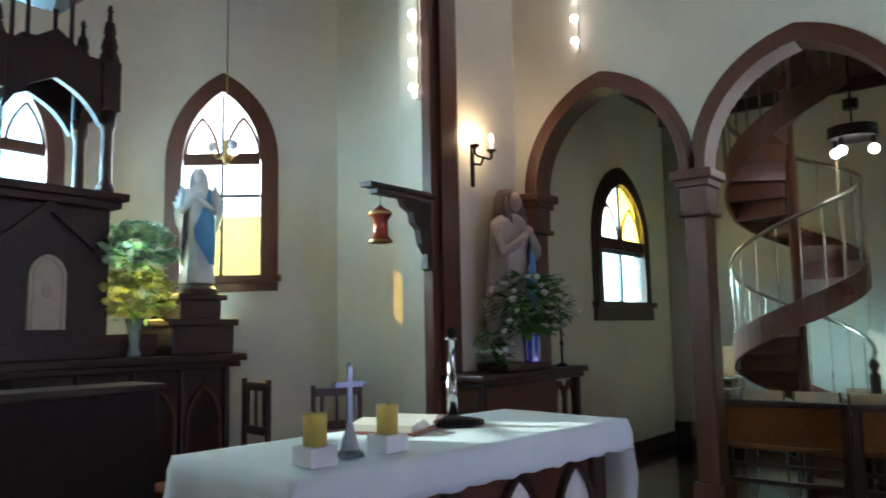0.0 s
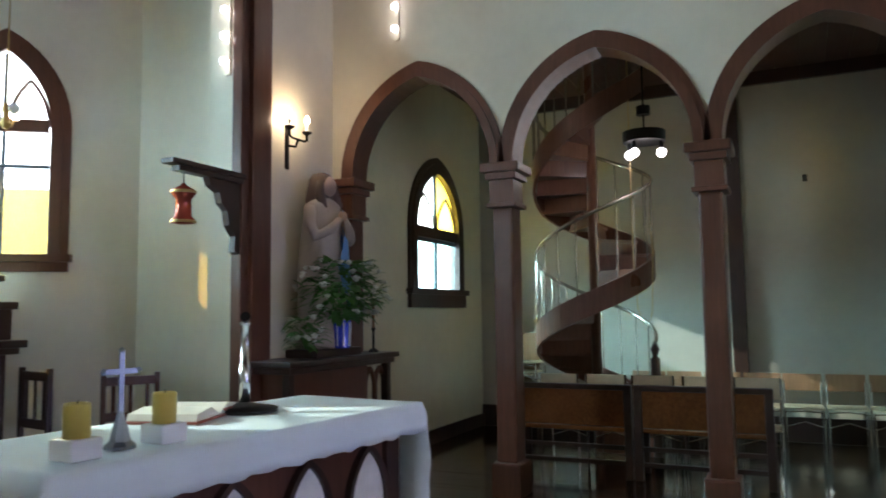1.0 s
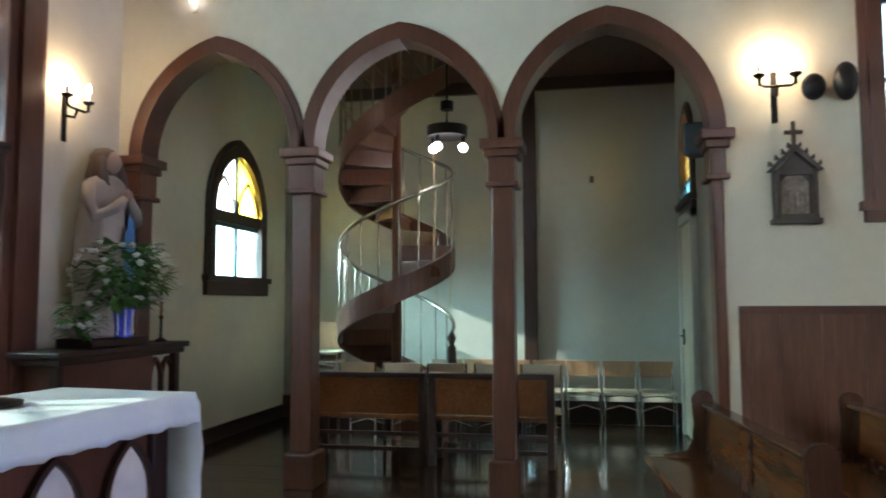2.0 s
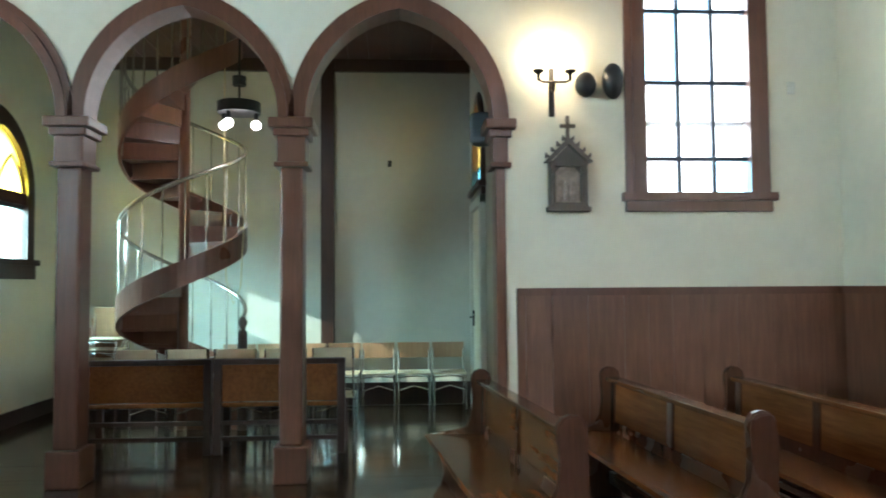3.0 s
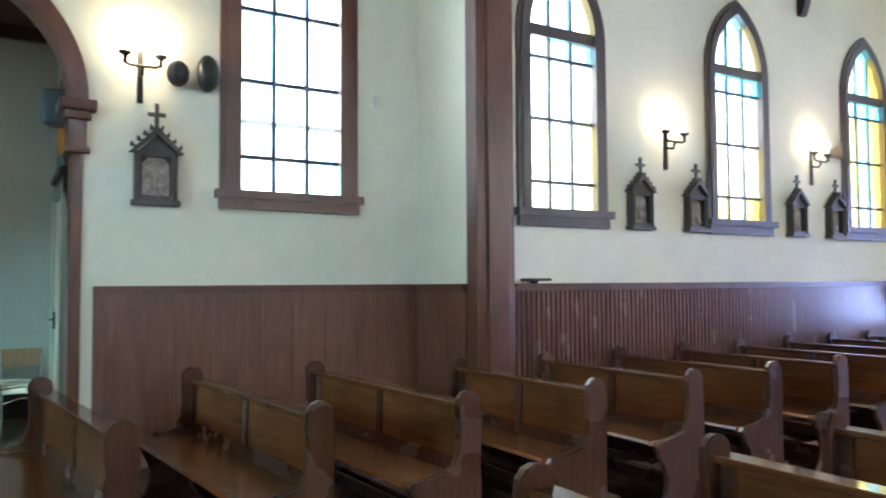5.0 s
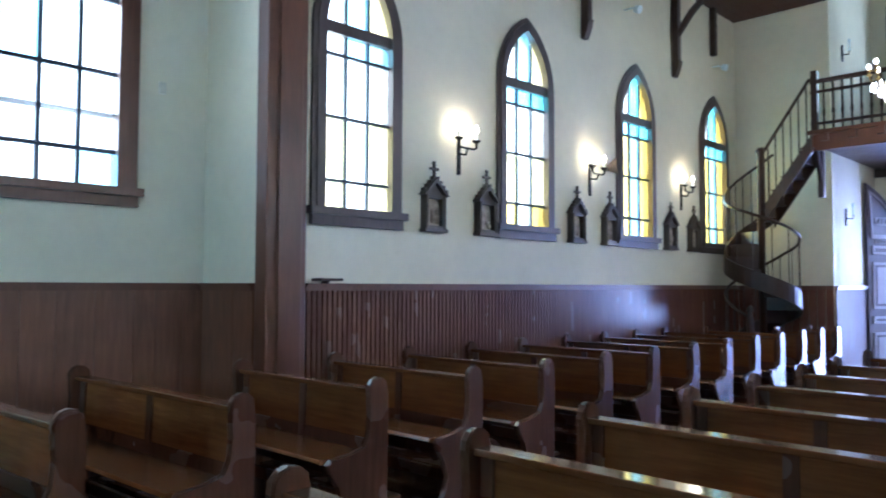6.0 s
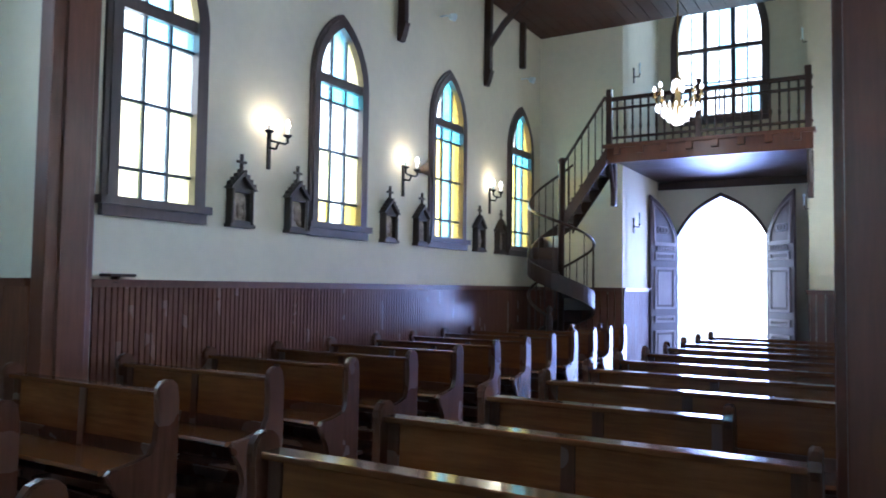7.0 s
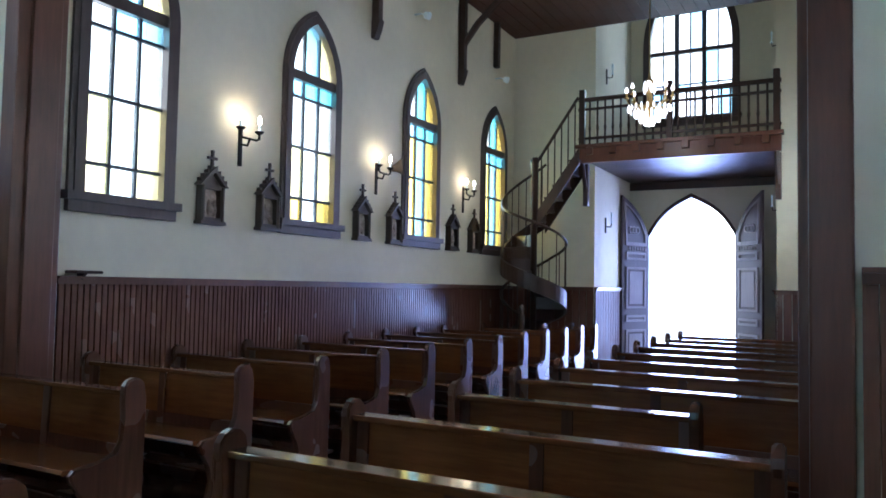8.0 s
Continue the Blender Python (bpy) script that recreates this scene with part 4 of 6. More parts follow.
for k in range(4):
    u = -0.58 + 0.387 * k
    bm = nb()
    prism(bm, [(u - 0.12, 0.35)] + pointed(u, 0.12, 0.72, 0.94, 8) + [(u + 0.12, 0.35)], on_y(-0.27, 1), -0.012, 0.004)
    n = part("niche", bm, WHITE, table, "white pointed niche panel")
    bm = nb()
    band(bm, [(u - 0.12, 0.35)] + pointed(u, 0.12, 0.72, 0.94, 8) + [(u + 0.12, 0.35)], [(u - 0.145, 0.35)] + pointed(u, 0.12, 0.72, 0.94, 8, 0.025) + [(u + 0.145, 0.35)], on_y(-0.27, 1), -0.03, 0.004)
    part("niche_moulding", bm, DARK_WOOD, n)
for x in (-0.76, 0.76):
    bm = nb()
    rbox(bm, x - 0.05, x + 0.05, -0.30, -0.24, DAIS, TOP - 0.06, 0.012)
    part("corner_post", bm, DARK_WOOD, table)

cloth = nb()
nx, ny = 64, 30
L, W = 0.91, 0.36
drop_end, drop_front = 0.62, 0.13
us = [-L - drop_end + (2 * (L + drop_end)) * i / nx for i in range(nx + 1)]
vs = [-W - drop_front + (2 * (W + drop_front)) * j / ny for j in range(ny + 1)]
grid = []
for u in us:
    row = []
    for v in vs:
        ou, ov = max(0.0, abs(u) - L), max(0.0, abs(v) - W)
        x = math.copysign(min(abs(u), L), u)
        y = math.copysign(min(abs(v), W), v)
        z = TOP
        if ou > 0:
            fold = 0.014 * math.sin(v * 26) * min(1, ou / 0.15)
            x += math.copysign(0.012 + fold + 0.04 * min(ou, 0.3), u)
            z -= ou if ov == 0 else max(ou, ov)
        if ov > 0:
            fold = 0.010 * math.sin(u * 22 + 1.1) * min(1, ov / 0.1)
            y += math.copysign(0.010 + fold + 0.05 * ov, v)
            if ou == 0:
                z -= ov
            z += 0.006 * math.sin(u * 90) if ov > drop_front * 0.95 else 0
        z += 0.0025 * noise.noise((u * 4, v * 5, 1.0)) if ou == 0 and ov == 0 else 0
        row.append(cloth.verts.new((x, y, z)))
    grid.append(row)
for A, B in zip(grid, grid[1:]):
    for j in range(ny):
        cloth.faces.new((A[j], A[j + 1], B[j + 1], B[j]))
ob = tagged(new("tablecloth", finish("tablecloth", cloth, LINEN, True)), "white linen altar cloth with a lace edge hanging over the table", "tablecloth")
ob.matrix_world = AM @ Matrix.Translation((0, 0, 0.004))
sol = ob.modifiers.new("thickness", "SOLIDIFY")
sol.thickness = 0.004

WAX = plain("yellow_wax", (0.62, 0.47, 0.10), 0.45, 0, 0.08)
PORCELAIN = plain("white_porcelain", (0.75, 0.76, 0.78), 0.25, 0, 0.03)
for x, y in ((1.98, 1.755), (2.30, 1.745)):
    ob = thing("candle", "short thick yellow candle in a white square holder on the altar", "candle", pose(x, y, TOP + 0.008, rz=-4) @ Matrix.Scale(0.82, 4), "altar candles")
    bm = nb()
    rbox(bm, -0.062, 0.062, -0.062, 0.062, 0.0, 0.075, 0.008)
    part("holder", bm, PORCELAIN, ob)
    bm = nb()
    lathe(bm, [(0.045, 0.075), (0.046, 0.185), (0.043, 0.195), (0.03, 0.188), (0.004, 0.19)], 20)
    part("wax", bm, WAX, ob, smooth=True)
    bm = nb()
    tube(bm, [(0, 0, 0.188), (0.003, 0, 0.205)], 0.002, 5)
    part("wick", bm, IRON, ob)
PEWTER = plain("pewter", (0.24, 0.26, 0.29), 0.38, 0.8)
ob = thing("altar_cross", "small standing pewter cross on a flared foot", "cross", pose(2.165, 1.79, TOP + 0.008, rz=-20) @ Matrix.Scale(0.74, 4))
bm = nb()
lathe(bm, [(0.068, 0.0), (0.068, 0.012), (0.045, 0.03), (0.034, 0.08), (0.018, 0.13), (0.012, 0.15)], 8)
part("foot", bm, PEWTER, ob)
bm = nb()
rbox(bm, -0.012, 0.012, -0.007, 0.007, 0.14, 0.40, 0.003)
rbox(bm, -0.075, 0.075, -0.0065, 0.0065, 0.305, 0.33, 0.003)
for x, z in ((-0.075, 0.318), (0.075, 0.318), (0, 0.405)):
    lathe(bm, [(0.002, -0.016), (0.017, 0), (0.002, 0.016)], 8, (x, 0, z))
part("crucifix", bm, PEWTER, ob)
ob = thing("microphone_stand", "silver desk microphone stand on a flat black foot", "microphone", pose(3.02, 2.02, TOP + 0.008))
bm = nb()
lathe(bm, [(0.14, 0.0), (0.14, 0.014), (0.05, 0.03), (0.02, 0.04)], 24)
part("foot", bm, IRON, ob, smooth=True)
bm = nb()
lathe(bm, [(0.024, 0.03), (0.024, 0.20), (0.017, 0.205), (0.017, 0.36), (0.03, 0.37), (0.012, 0.38)], 12)
part("pole", bm, STEEL, ob, smooth=True)
bm = nb()
tube(bm, [(0, 0, 0.37), (-0.02, -0.02, 0.395), (-0.06, -0.05, 0.40)], [0.012, 0.018, 0.022], 8)
part("microphone", bm, IRON, ob)
PAGE = plain("paper", (0.72, 0.68, 0.58), 0.7)
RED_BOOK = plain("printed_cover", (0.35, 0.10, 0.07), 0.5, 0, 0.4, 30)
ob = thing("missal", "thick open book with coloured page edges lying on the altar", "book", pose(2.80, 2.13, TOP + 0.008, rz=18))
for s in (-1, 1):
    bm = nb()
    prism(bm, [(0, 0.012), (s * 0.08, 0.05), (s * 0.20, 0.035), (s * 0.21, 0.010), (s * 0.10, 0.006)], on_y(0, 1), -0.14, 0.14)
    part("page_block", bm, PAGE, ob)
bm = nb()
rbox(bm, -0.225, 0.225, -0.15, 0.15, 0.0, 0.008, 0.002)
part("cover", bm, RED_BOOK, ob)
for k in range(3):
    bm = nb()
    box(bm, 0.03 + 0.05 * k, 0.06 + 0.05 * k, -0.1402, -0.138 - 0.012, 0.02, 0.03)
    part("ribbon", bm, RED_BOOK, ob)

# ---- high altar ----
HA = pose(2.80, 5.75, DAIS)
high = thing("high_altar", "dark carved wooden high altar with a pinnacled canopy over the tabernacle", "altar", HA)


def hp(name, fn_list, mat=DARK_WOOD, parent=None, label=""):
    bm = nb()
    for a in fn_list:
        rbox(bm, *a)
    return part(name, bm, mat, parent or high, label)


hp("mensa", [(-1.62, 1.62, -0.42, 0.35, 1.14, 1.20, 0.012), (-1.58, 1.58, -0.38, 0.35, 1.09, 1.14, 0.01)])
hp("altar_front", [(-1.52, 1.52, -0.30, 0.35, 0.0, 1.09, 0.01)])
for k in range(7):
    u = -1.26 + 0.42 * k
    bm = nb()
    o = lambda g: [(u - 0.14 - g, 0.25)] + pointed(u, 0.14, 0.65, 0.92, 8, g) + [(u + 0.14 + g, 0.25)]
    band(bm, o(0), o(0.03), on_y(-0.30, 1), -0.03, 0.002)
    part("front_niche", bm, RED_WOOD, high)
    hp("colonnette", [(u + 0.19, u + 0.23, -0.35, -0.30, 0.05, 1.09, 0.01)])
for x in (-1.30, 1.30):
    ped = hp("pedestal", [(x - 0.30, x + 0.30, -0.25, 0.30, 1.20, 1.47, 0.015), (x - 0.33, x + 0.33, -0.28, 0.32, 1.44, 1.50, 0.012), (x - 0.20, x + 0.20, -0.20, 0.25, 1.50, 1.66, 0.012), (x - 0.24, x + 0.24, -0.24, 0.28, 1.66, 1.71, 0.01)])
hp("gradine", [(-0.95, 0.95, -0.12, 0.32, 1.20, 1.38, 0.01)])
hp("tabernacle_tower", [(-0.46, 0.46, -0.24, 0.30, 1.20, 2.34, 0.02), (-0.52, 0.52, -0.30, 0.33, 2.34, 2.40, 0.012), (-0.56, 0.56, -0.34, 0.34, 2.40, 2.46, 0.012), (-0.50, 0.50, -0.28, 0.32, 1.20, 1.30, 0.012)])
bm = nb()
prism(bm, [(-0.13, 1.42)] + pointed(0, 0.13, 1.80, 1.96, 10) + [(0.13, 1.42)], on_y(-0.24, 1), -0.03, 0.01)
tdoor = part("tabernacle_door", bm, plain("ivory_panel", (0.55, 0.48, 0.34), 0.4), high, "pale ivory tabernacle door with a rounded top")
bm = nb()
o = lambda g: [(-0.13 - g, 1.42)] + pointed(0, 0.13, 1.80, 1.96, 10, g) + [(0.13 + g, 1.42)]
band(bm, o(-0.035), o(-0.02), on_y(-0.24, 1), -0.042, -0.02)
bmesh.ops.create_uvsphere(bm, u_segments=10, v_segments=8, radius=0.05, matrix=Matrix.Translation((0, -0.265, 1.70)) @ Matrix.Diagonal((1, 0.4, 1.2, 1)))
part("door_relief", bm, plain("ivory_relief", (0.50, 0.43, 0.30), 0.4), tdoor)
bm = nb()
prism(bm, [(-0.40, 2.0), (0, 2.36), (0.40, 2.0), (0.33, 2.0), (0, 2.27), (-0.33, 2.0)], on_y(-0.24, 1), -0.05, 0.0)
part("gable", bm, DARK_WOOD, high)
for x in (-0.42, 0.42):
    for y in (-0.22, 0.22):
        bm = nb()
        lathe(bm, [(0.07, 2.46), (0.07, 2.52), (0.045, 2.56), (0.046, 2.60), (0.042, 3.0), (0.06, 3.06), (0.065, 3.18)], 12, (x, y, 0))
        part("column", bm, DARK_WOOD, high, smooth=True)
        bm = nb()
        rbox(bm, x - 0.07, x + 0.07, y - 0.07, y + 0.07, 3.18, 3.62, 0.01)
        for i, (r, z) in enumerate(((0.085, 3.60), (0.055, 3.70), (0.065, 3.74), (0.04, 3.84), (0.048, 3.88), (0.02, 3.99))):
            lathe(bm, [(r, z), (r, z + 0.02), (r * 0.75, z + 0.1)], 8, (x, y, 0))
        lathe(bm, [(0.02, 3.98), (0.008, 4.10), (0.02, 4.12), (0.004, 4.15)], 8, (x, y, 0))
        box(bm, x - 0.025, x + 0.025, y - 0.006, y + 0.006, 4.085, 4.10)
        part("pinnacle", bm, DARK_WOOD, high)
for y in (-0.24, 0.24):
    bm = nb()
    line = pointed(0, 0.34, 3.04, 3.36, 10)
    for (a, za), (b, zb) in zip(line, line[1:]):
        prism(bm, [(a, za), (b, zb), (b, 3.60 - abs(b) * 0.1), (a, 3.60 - abs(a) * 0.1)], on_y(y, 1), -0.03, 0.03)
    prism(bm, [(-0.34, 3.52), (0.34, 3.52), (0, 3.78)], on_y(y, 1), -0.025, 0.025)
    part("canopy_arch", bm, DARK_WOOD, high)
for x in (-0.42, 0.42):
    bm = nb()
    line = pointed(0, 0.17, 3.04, 3.34, 8)
    for (a, za), (b, zb) in zip(line, line[1:]):
        prism(bm, [(a, za), (b, zb), (b, 3.58), (a, 3.58)], on_x(x, 1), -0.03, 0.03)
    part("canopy_arch", bm, DARK_WOOD, high)
hp("canopy_roof", [(-0.46, 0.46, -0.26, 0.26, 3.56, 3.62, 0.01), (-0.22, 0.22, -0.20, 0.20, 3.62, 3.70, 0.01)])
for x in (-0.16, 0.16):
    for y in (-0.14, 0.14):
        bm = nb()
        lathe(bm, [(0.025, 3.70), (0.018, 3.74), (0.018, 4.08), (0.03, 4.12)], 8, (x, y, 0))
        part("upper_column", bm, DARK_WOOD, high)
hp("upper_canopy", [(-0.22, 0.22, -0.20, 0.20, 4.12, 4.22, 0.01)])
bm = nb()
lathe(bm, [(0.19, 4.22), (0.15, 4.4), (0.07, 4.75), (0.02, 5.1), (0.002, 5.2)], 8)
part("spire", bm, DARK_WOOD, high)


for child in high.children:
    if child.name.split(".")[0] in ("column", "pinnacle", "canopy_arch", "canopy_roof", "upper_column", "upper_canopy", "spire"):
        child.scale.z, child.location.z = 0.9, 0.246


def statue(name, m, h, label, robe, mantle, head_mat, hair_mat, wings=False):
    """A standing draped figure as one plain mesh, in life proportions; it faces -y."""
    bm = nb()
    marks = []

    def shade(index):
        for f in bm.faces:
            if f not in done:
                done.add(f)
                marks.append(index)
    done = set()
    # robe: sections (width, depth, height, lean) from hem to neck
    rings = []
    n = 36
    for wd, dp, z, ox in ((0.135, 0.12, 0, 0), (0.14, 0.125, 0.02, 0), (0.122, 0.11, 0.12, 0.002), (0.108, 0.10, 0.28, 0.006), (0.10, 0.092, 0.42, 0.010), (0.092, 0.080, 0.54, 0.008), (0.088, 0.072, 0.62, 0.004), (0.105, 0.076, 0.70, 0), (0.122, 0.074, 0.775, 0), (0.112, 0.066, 0.81, 0), (0.07, 0.05, 0.835, 0), (0.036, 0.034, 0.85, 0), (0.034, 0.034, 0.88, 0)):
        ring = []
        for k in range(n):
            a = 2 * math.pi * k / n
            fold = 1 + (0.10 * max(0, 0.62 - z) / 0.62 + 0.012) * math.sin(a * 8 + z * 9 + 1.5 * math.sin(a * 3))
            ring.append(bm.verts.new(((ox + wd * fold * math.cos(a)) * h, dp * fold * math.sin(a) * h, z * h)))
        rings.append(ring)
    for A, B in zip(rings, rings[1:]):
        for k in range(n):
            bm.faces.new((A[k], A[(k + 1) % n], B[(k + 1) % n], B[k]))
    bm.faces.new(rings[0][::-1])
    bm.faces.new(rings[-1])
    shade(0)
    # mantle: an open shell over the shoulders and back, swept across the front below the waist
    shell = []
    for z, r, a0, a1 in ((0.80, 1.12, -38, 205), (0.74, 1.16, -52, 212), (0.66, 1.22, -66, 214), (0.56, 1.26, -84, 212), (0.46, 1.24, -102, 208), (0.36, 1.22, -96, 204), (0.26, 1.20, -72, 202), (0.16, 1.18, -48, 198)):
        row = []
        wd = 0.105 + 0.012 * math.sin(z * 6)
        for k in range(25):
            a = radians(a0 + (a1 - a0) * k / 24)
            q = r + 0.045 * math.sin(k * 1.5 + z * 7)
            row.append(bm.verts.new((wd * q * math.cos(a) * h * 1.05, wd * 0.86 * q * math.sin(a) * h, z * h)))
        shell.append(row)
    for A, B in zip(shell, shell[1:]):
        for k in range(24):
            bm.faces.new((A[k], B[k], B[k + 1], A[k + 1]))
    for row, (A, B) in enumerate(zip(shell, shell[1:])):
        marks.extend(1 if k < 15 else 0 for k in range(24))
    done.update(bm.faces)
    # arms: upper arm, forearm, joined before the breast
    for s in (-1, 1):
        tube(bm, [(s * 0.115 * h, -0.005 * h, 0.785 * h), (s * 0.138 * h, -0.02 * h, 0.70 * h), (s * 0.128 * h, -0.055 * h, 0.615 * h), (s * 0.07 * h, -0.105 * h, 0.66 * h), (s * 0.018 * h, -0.118 * h, 0.72 * h)], [0.028 * h, 0.030 * h, 0.034 * h, 0.028 * h, 0.018 * h], 10)
        shade(0)
        bmesh.ops.create_uvsphere(bm, u_segments=8, v_segments=6, radius=0.022 * h, matrix=Matrix.Translation((s * 0.012 * h, -0.12 * h, 0.735 * h)) @ Matrix.Diagonal((0.6, 0.7, 1.5, 1)))
        shade(2)
        if wings:
            for q in range(4):
                tube(bm, [(s * 0.05 * h, (0.10 + 0.012 * q) * h, 0.74 * h), (s * (0.13 + 0.02 * q) * h, (0.13 + 0.012 * q) * h, (0.86 - 0.05 * q) * h), (s * (0.17 - 0.005 * q) * h, (0.14 + 0.012 * q) * h, (0.62 - 0.03 * q) * h), (s * (0.12 - 0.012 * q) * h, (0.13 + 0.012 * q) * h, (0.36 + 0.03 * q) * h)], [0.02 * h, 0.032 * h, 0.034 * h, 0.008 * h], 7)
            shade(0)
    # head, and hair falling to the shoulders
    bmesh.ops.create_uvsphere(bm, u_segments=16, v_segments=12, radius=0.05 * h, matrix=Matrix.Translation((0, -0.026 * h, 0.918 * h)) @ Matrix.Diagonal((0.80, 0.85, 1.2, 1)))
    shade(2)
    lathe(bm, [(0.050 * h, 0.74 * h), (0.076 * h, 0.79 * h), (0.080 * h, 0.84 * h), (0.070 * h, 0.90 * h), (0.061 * h, 0.955 * h), (0.040 * h, 0.99 * h), (0.006 * h, 1.0 * h)], 14, (0, 0.030 * h, 0), 0.85)
    bmesh.ops.create_uvsphere(bm, u_segments=14, v_segments=10, radius=0.064 * h, matrix=Matrix.Translation((0, 0.012 * h, 0.938 * h)) @ Matrix.Diagonal((0.92, 0.95, 1.0, 1)))
    for s in (-1, 1):
        tube(bm, [(s * 0.05 * h, -0.015 * h, 0.94 * h), (s * 0.06 * h, -0.02 * h, 0.88 * h), (s * 0.062 * h, -0.035 * h, 0.82 * h), (s * 0.05 * h, -0.06 * h, 0.76 * h)], [0.018 * h, 0.024 * h, 0.024 * h, 0.008 * h], 8)
    shade(3)
    bm.faces.ensure_lookup_table()
    for f, k in zip(bm.faces, marks):
        f.material_index = k
    me = finish(name, bm, robe, True)
    for extra in (mantle, head_mat, hair_mat):
        me.materials.append(extra)
    ob = tagged(new(name, me), label, "statue")
    ob.matrix_world = m
    return ob


ROBE = plain("painted_cream_robe", (0.43, 0.37, 0.30), 0.5)
WHITE_ROBE = plain("painted_white_robe", (0.66, 0.68, 0.70), 0.5)
MANTLE = plain("painted_blue_mantle", (0.10, 0.26, 0.52), 0.5)
MANTLE2 = plain("painted_sky_blue_mantle", (0.10, 0.36, 0.62), 0.5)
SKIN = plain("painted_flesh", (0.50, 0.36, 0.27), 0.5)
HAIR = plain("painted_brown", (0.13, 0.09, 0.075), 0.6)
ob = thing("statue_base", "dark round wooden base under the white and blue statue", "plinth", pose(4.10, 5.62, DAIS + 1.71))
bm = nb()
lathe(bm, [(0.17, 0), (0.17, 0.04), (0.14, 0.07), (0.14, 0.09)], 20)
part("base", bm, DARK_WOOD, ob)
statue("winged_statue", pose(4.10, 5.62, DAIS + 1.80, rz=-35), 1.02, "white winged statue with a blue mantle on the high altar", WHITE_ROBE, MANTLE2, WHITE_ROBE, WHITE_ROBE, True)


# ---- flowers ----
def leaf_blade(bm, p, d, ln, w, droop):
    """A bent, pointed leaf."""
    d = d.normalized()
    s = d.cross(Vector((0, 0, 1)))
    s = s.normalized() if s.length > 0.01 else Vector((1, 0, 0))
    prev = None
    for i in range(4):
        t = i / 3
        c = p + d * ln * t + Vector((0, 0, -droop * ln * t * t))
        k = w * (0.25, 1.0, 0.7, 0.05)[i]
        now = (bm.verts.new(c - s * k), bm.verts.new(c + Vector((0, 0, 0.15 * k))), bm.verts.new(c + s * k))
        if prev:
            bm.faces.new((prev[0], prev[1], now[1], now[0]))
            bm.faces.new((prev[1], prev[2], now[2], now[1]))
        prev = now


def bloom(bm, p, r, rnd, petals=8):
    for i in range(petals):
        a = 2 * math.pi * i / petals + rnd.uniform(-0.2, 0.2)
        leaf_blade(bm, p, Vector((math.cos(a), math.sin(a), rnd.uniform(0.2, 0.9))), r, r * 0.42, 0.35)


def bouquet(name, m, label, seed, rx, rz, leaves, blooms, leaf_mat, bloom_mat, br=0.05, tall=1.0):
    rnd = random.Random(seed)
    ob = thing(name, label, "flowers", m)
    bm = nb()
    for k in range(14):
        a = rnd.uniform(0, 6.28)
        e = Vector((math.cos(a) * rx * rnd.uniform(0.2, 0.8), math.sin(a) * rx * rnd.uniform(0.2, 0.8), rz * rnd.uniform(0.6, 1.6)))
        tube(bm, [(0, 0, 0), e * 0.5 + Vector((0, 0, 0.05)), e], 0.004, 5)
    part("stem_bunch", bm, leaf_mat, ob)
    bm = nb()
    for k in range(leaves):
        a, h = rnd.uniform(0, 6.28), rnd.uniform(0, 1)
        r = rx * math.sqrt(rnd.uniform(0.05, 1)) * (0.5 + 0.7 * math.sin(min(1, h + 0.15) * 2.7))
        p = Vector((math.cos(a) * r * 0.8, math.sin(a) * r * 0.8, 0.02 + h * rz * 2 * tall))
        leaf_blade(bm, p, Vector((math.cos(a), math.sin(a), rnd.uniform(-0.2, 0.8))), rnd.uniform(0.07, 0.15), rnd.uniform(0.016, 0.036), rnd.uniform(0.1, 0.7))
    part("foliage", bm, leaf_mat, ob)
    for k in range(blooms):
        a, h = rnd.uniform(0, 6.28), rnd.uniform(0.1, 1)
        r = rx * (0.45 + 0.75 * math.sin(min(1, h + 0.1) * 2.7)) * rnd.uniform(0.75, 1.05)
        bm = nb()
        p, size = Vector((math.cos(a) * r, math.sin(a) * r, 0.03 + h * rz * 2 * tall)), br * rnd.uniform(0.75, 1.25)
        bmesh.ops.create_icosphere(bm, subdivisions=2, radius=size * 0.42, matrix=Matrix.Translation(p))
        for v in bm.verts:
            v.co = p + (v.co - p) * (1 + 0.45 * noise.noise(v.co * 38))
        bloom(bm, p, size, rnd, 7)
        part("bloom", bm, bloom_mat, ob)
    return ob


LEAF = petal("dark_leaf", (0.09, 0.23, 0.05), 0.35)
# leaf colour lightened to look backlit by the apse window
LEAF2 = petal("backlit_leaf", (0.38, 0.64, 0.24), 0.75)
PETAL = petal("white_petal", (0.86, 0.88, 0.80))
# the next two petal colours hold the yellow and turquoise light of the panes
PETAL2 = petal("yellow_lit_petal", (0.95, 0.95, 0.55), 0.9)
PETAL3 = petal("turquoise_lit_petal", (0.82, 0.97, 0.84), 0.9)
GLASS_V = plain("green_glass_vase", (0.25, 0.32, 0.28), 0.12)
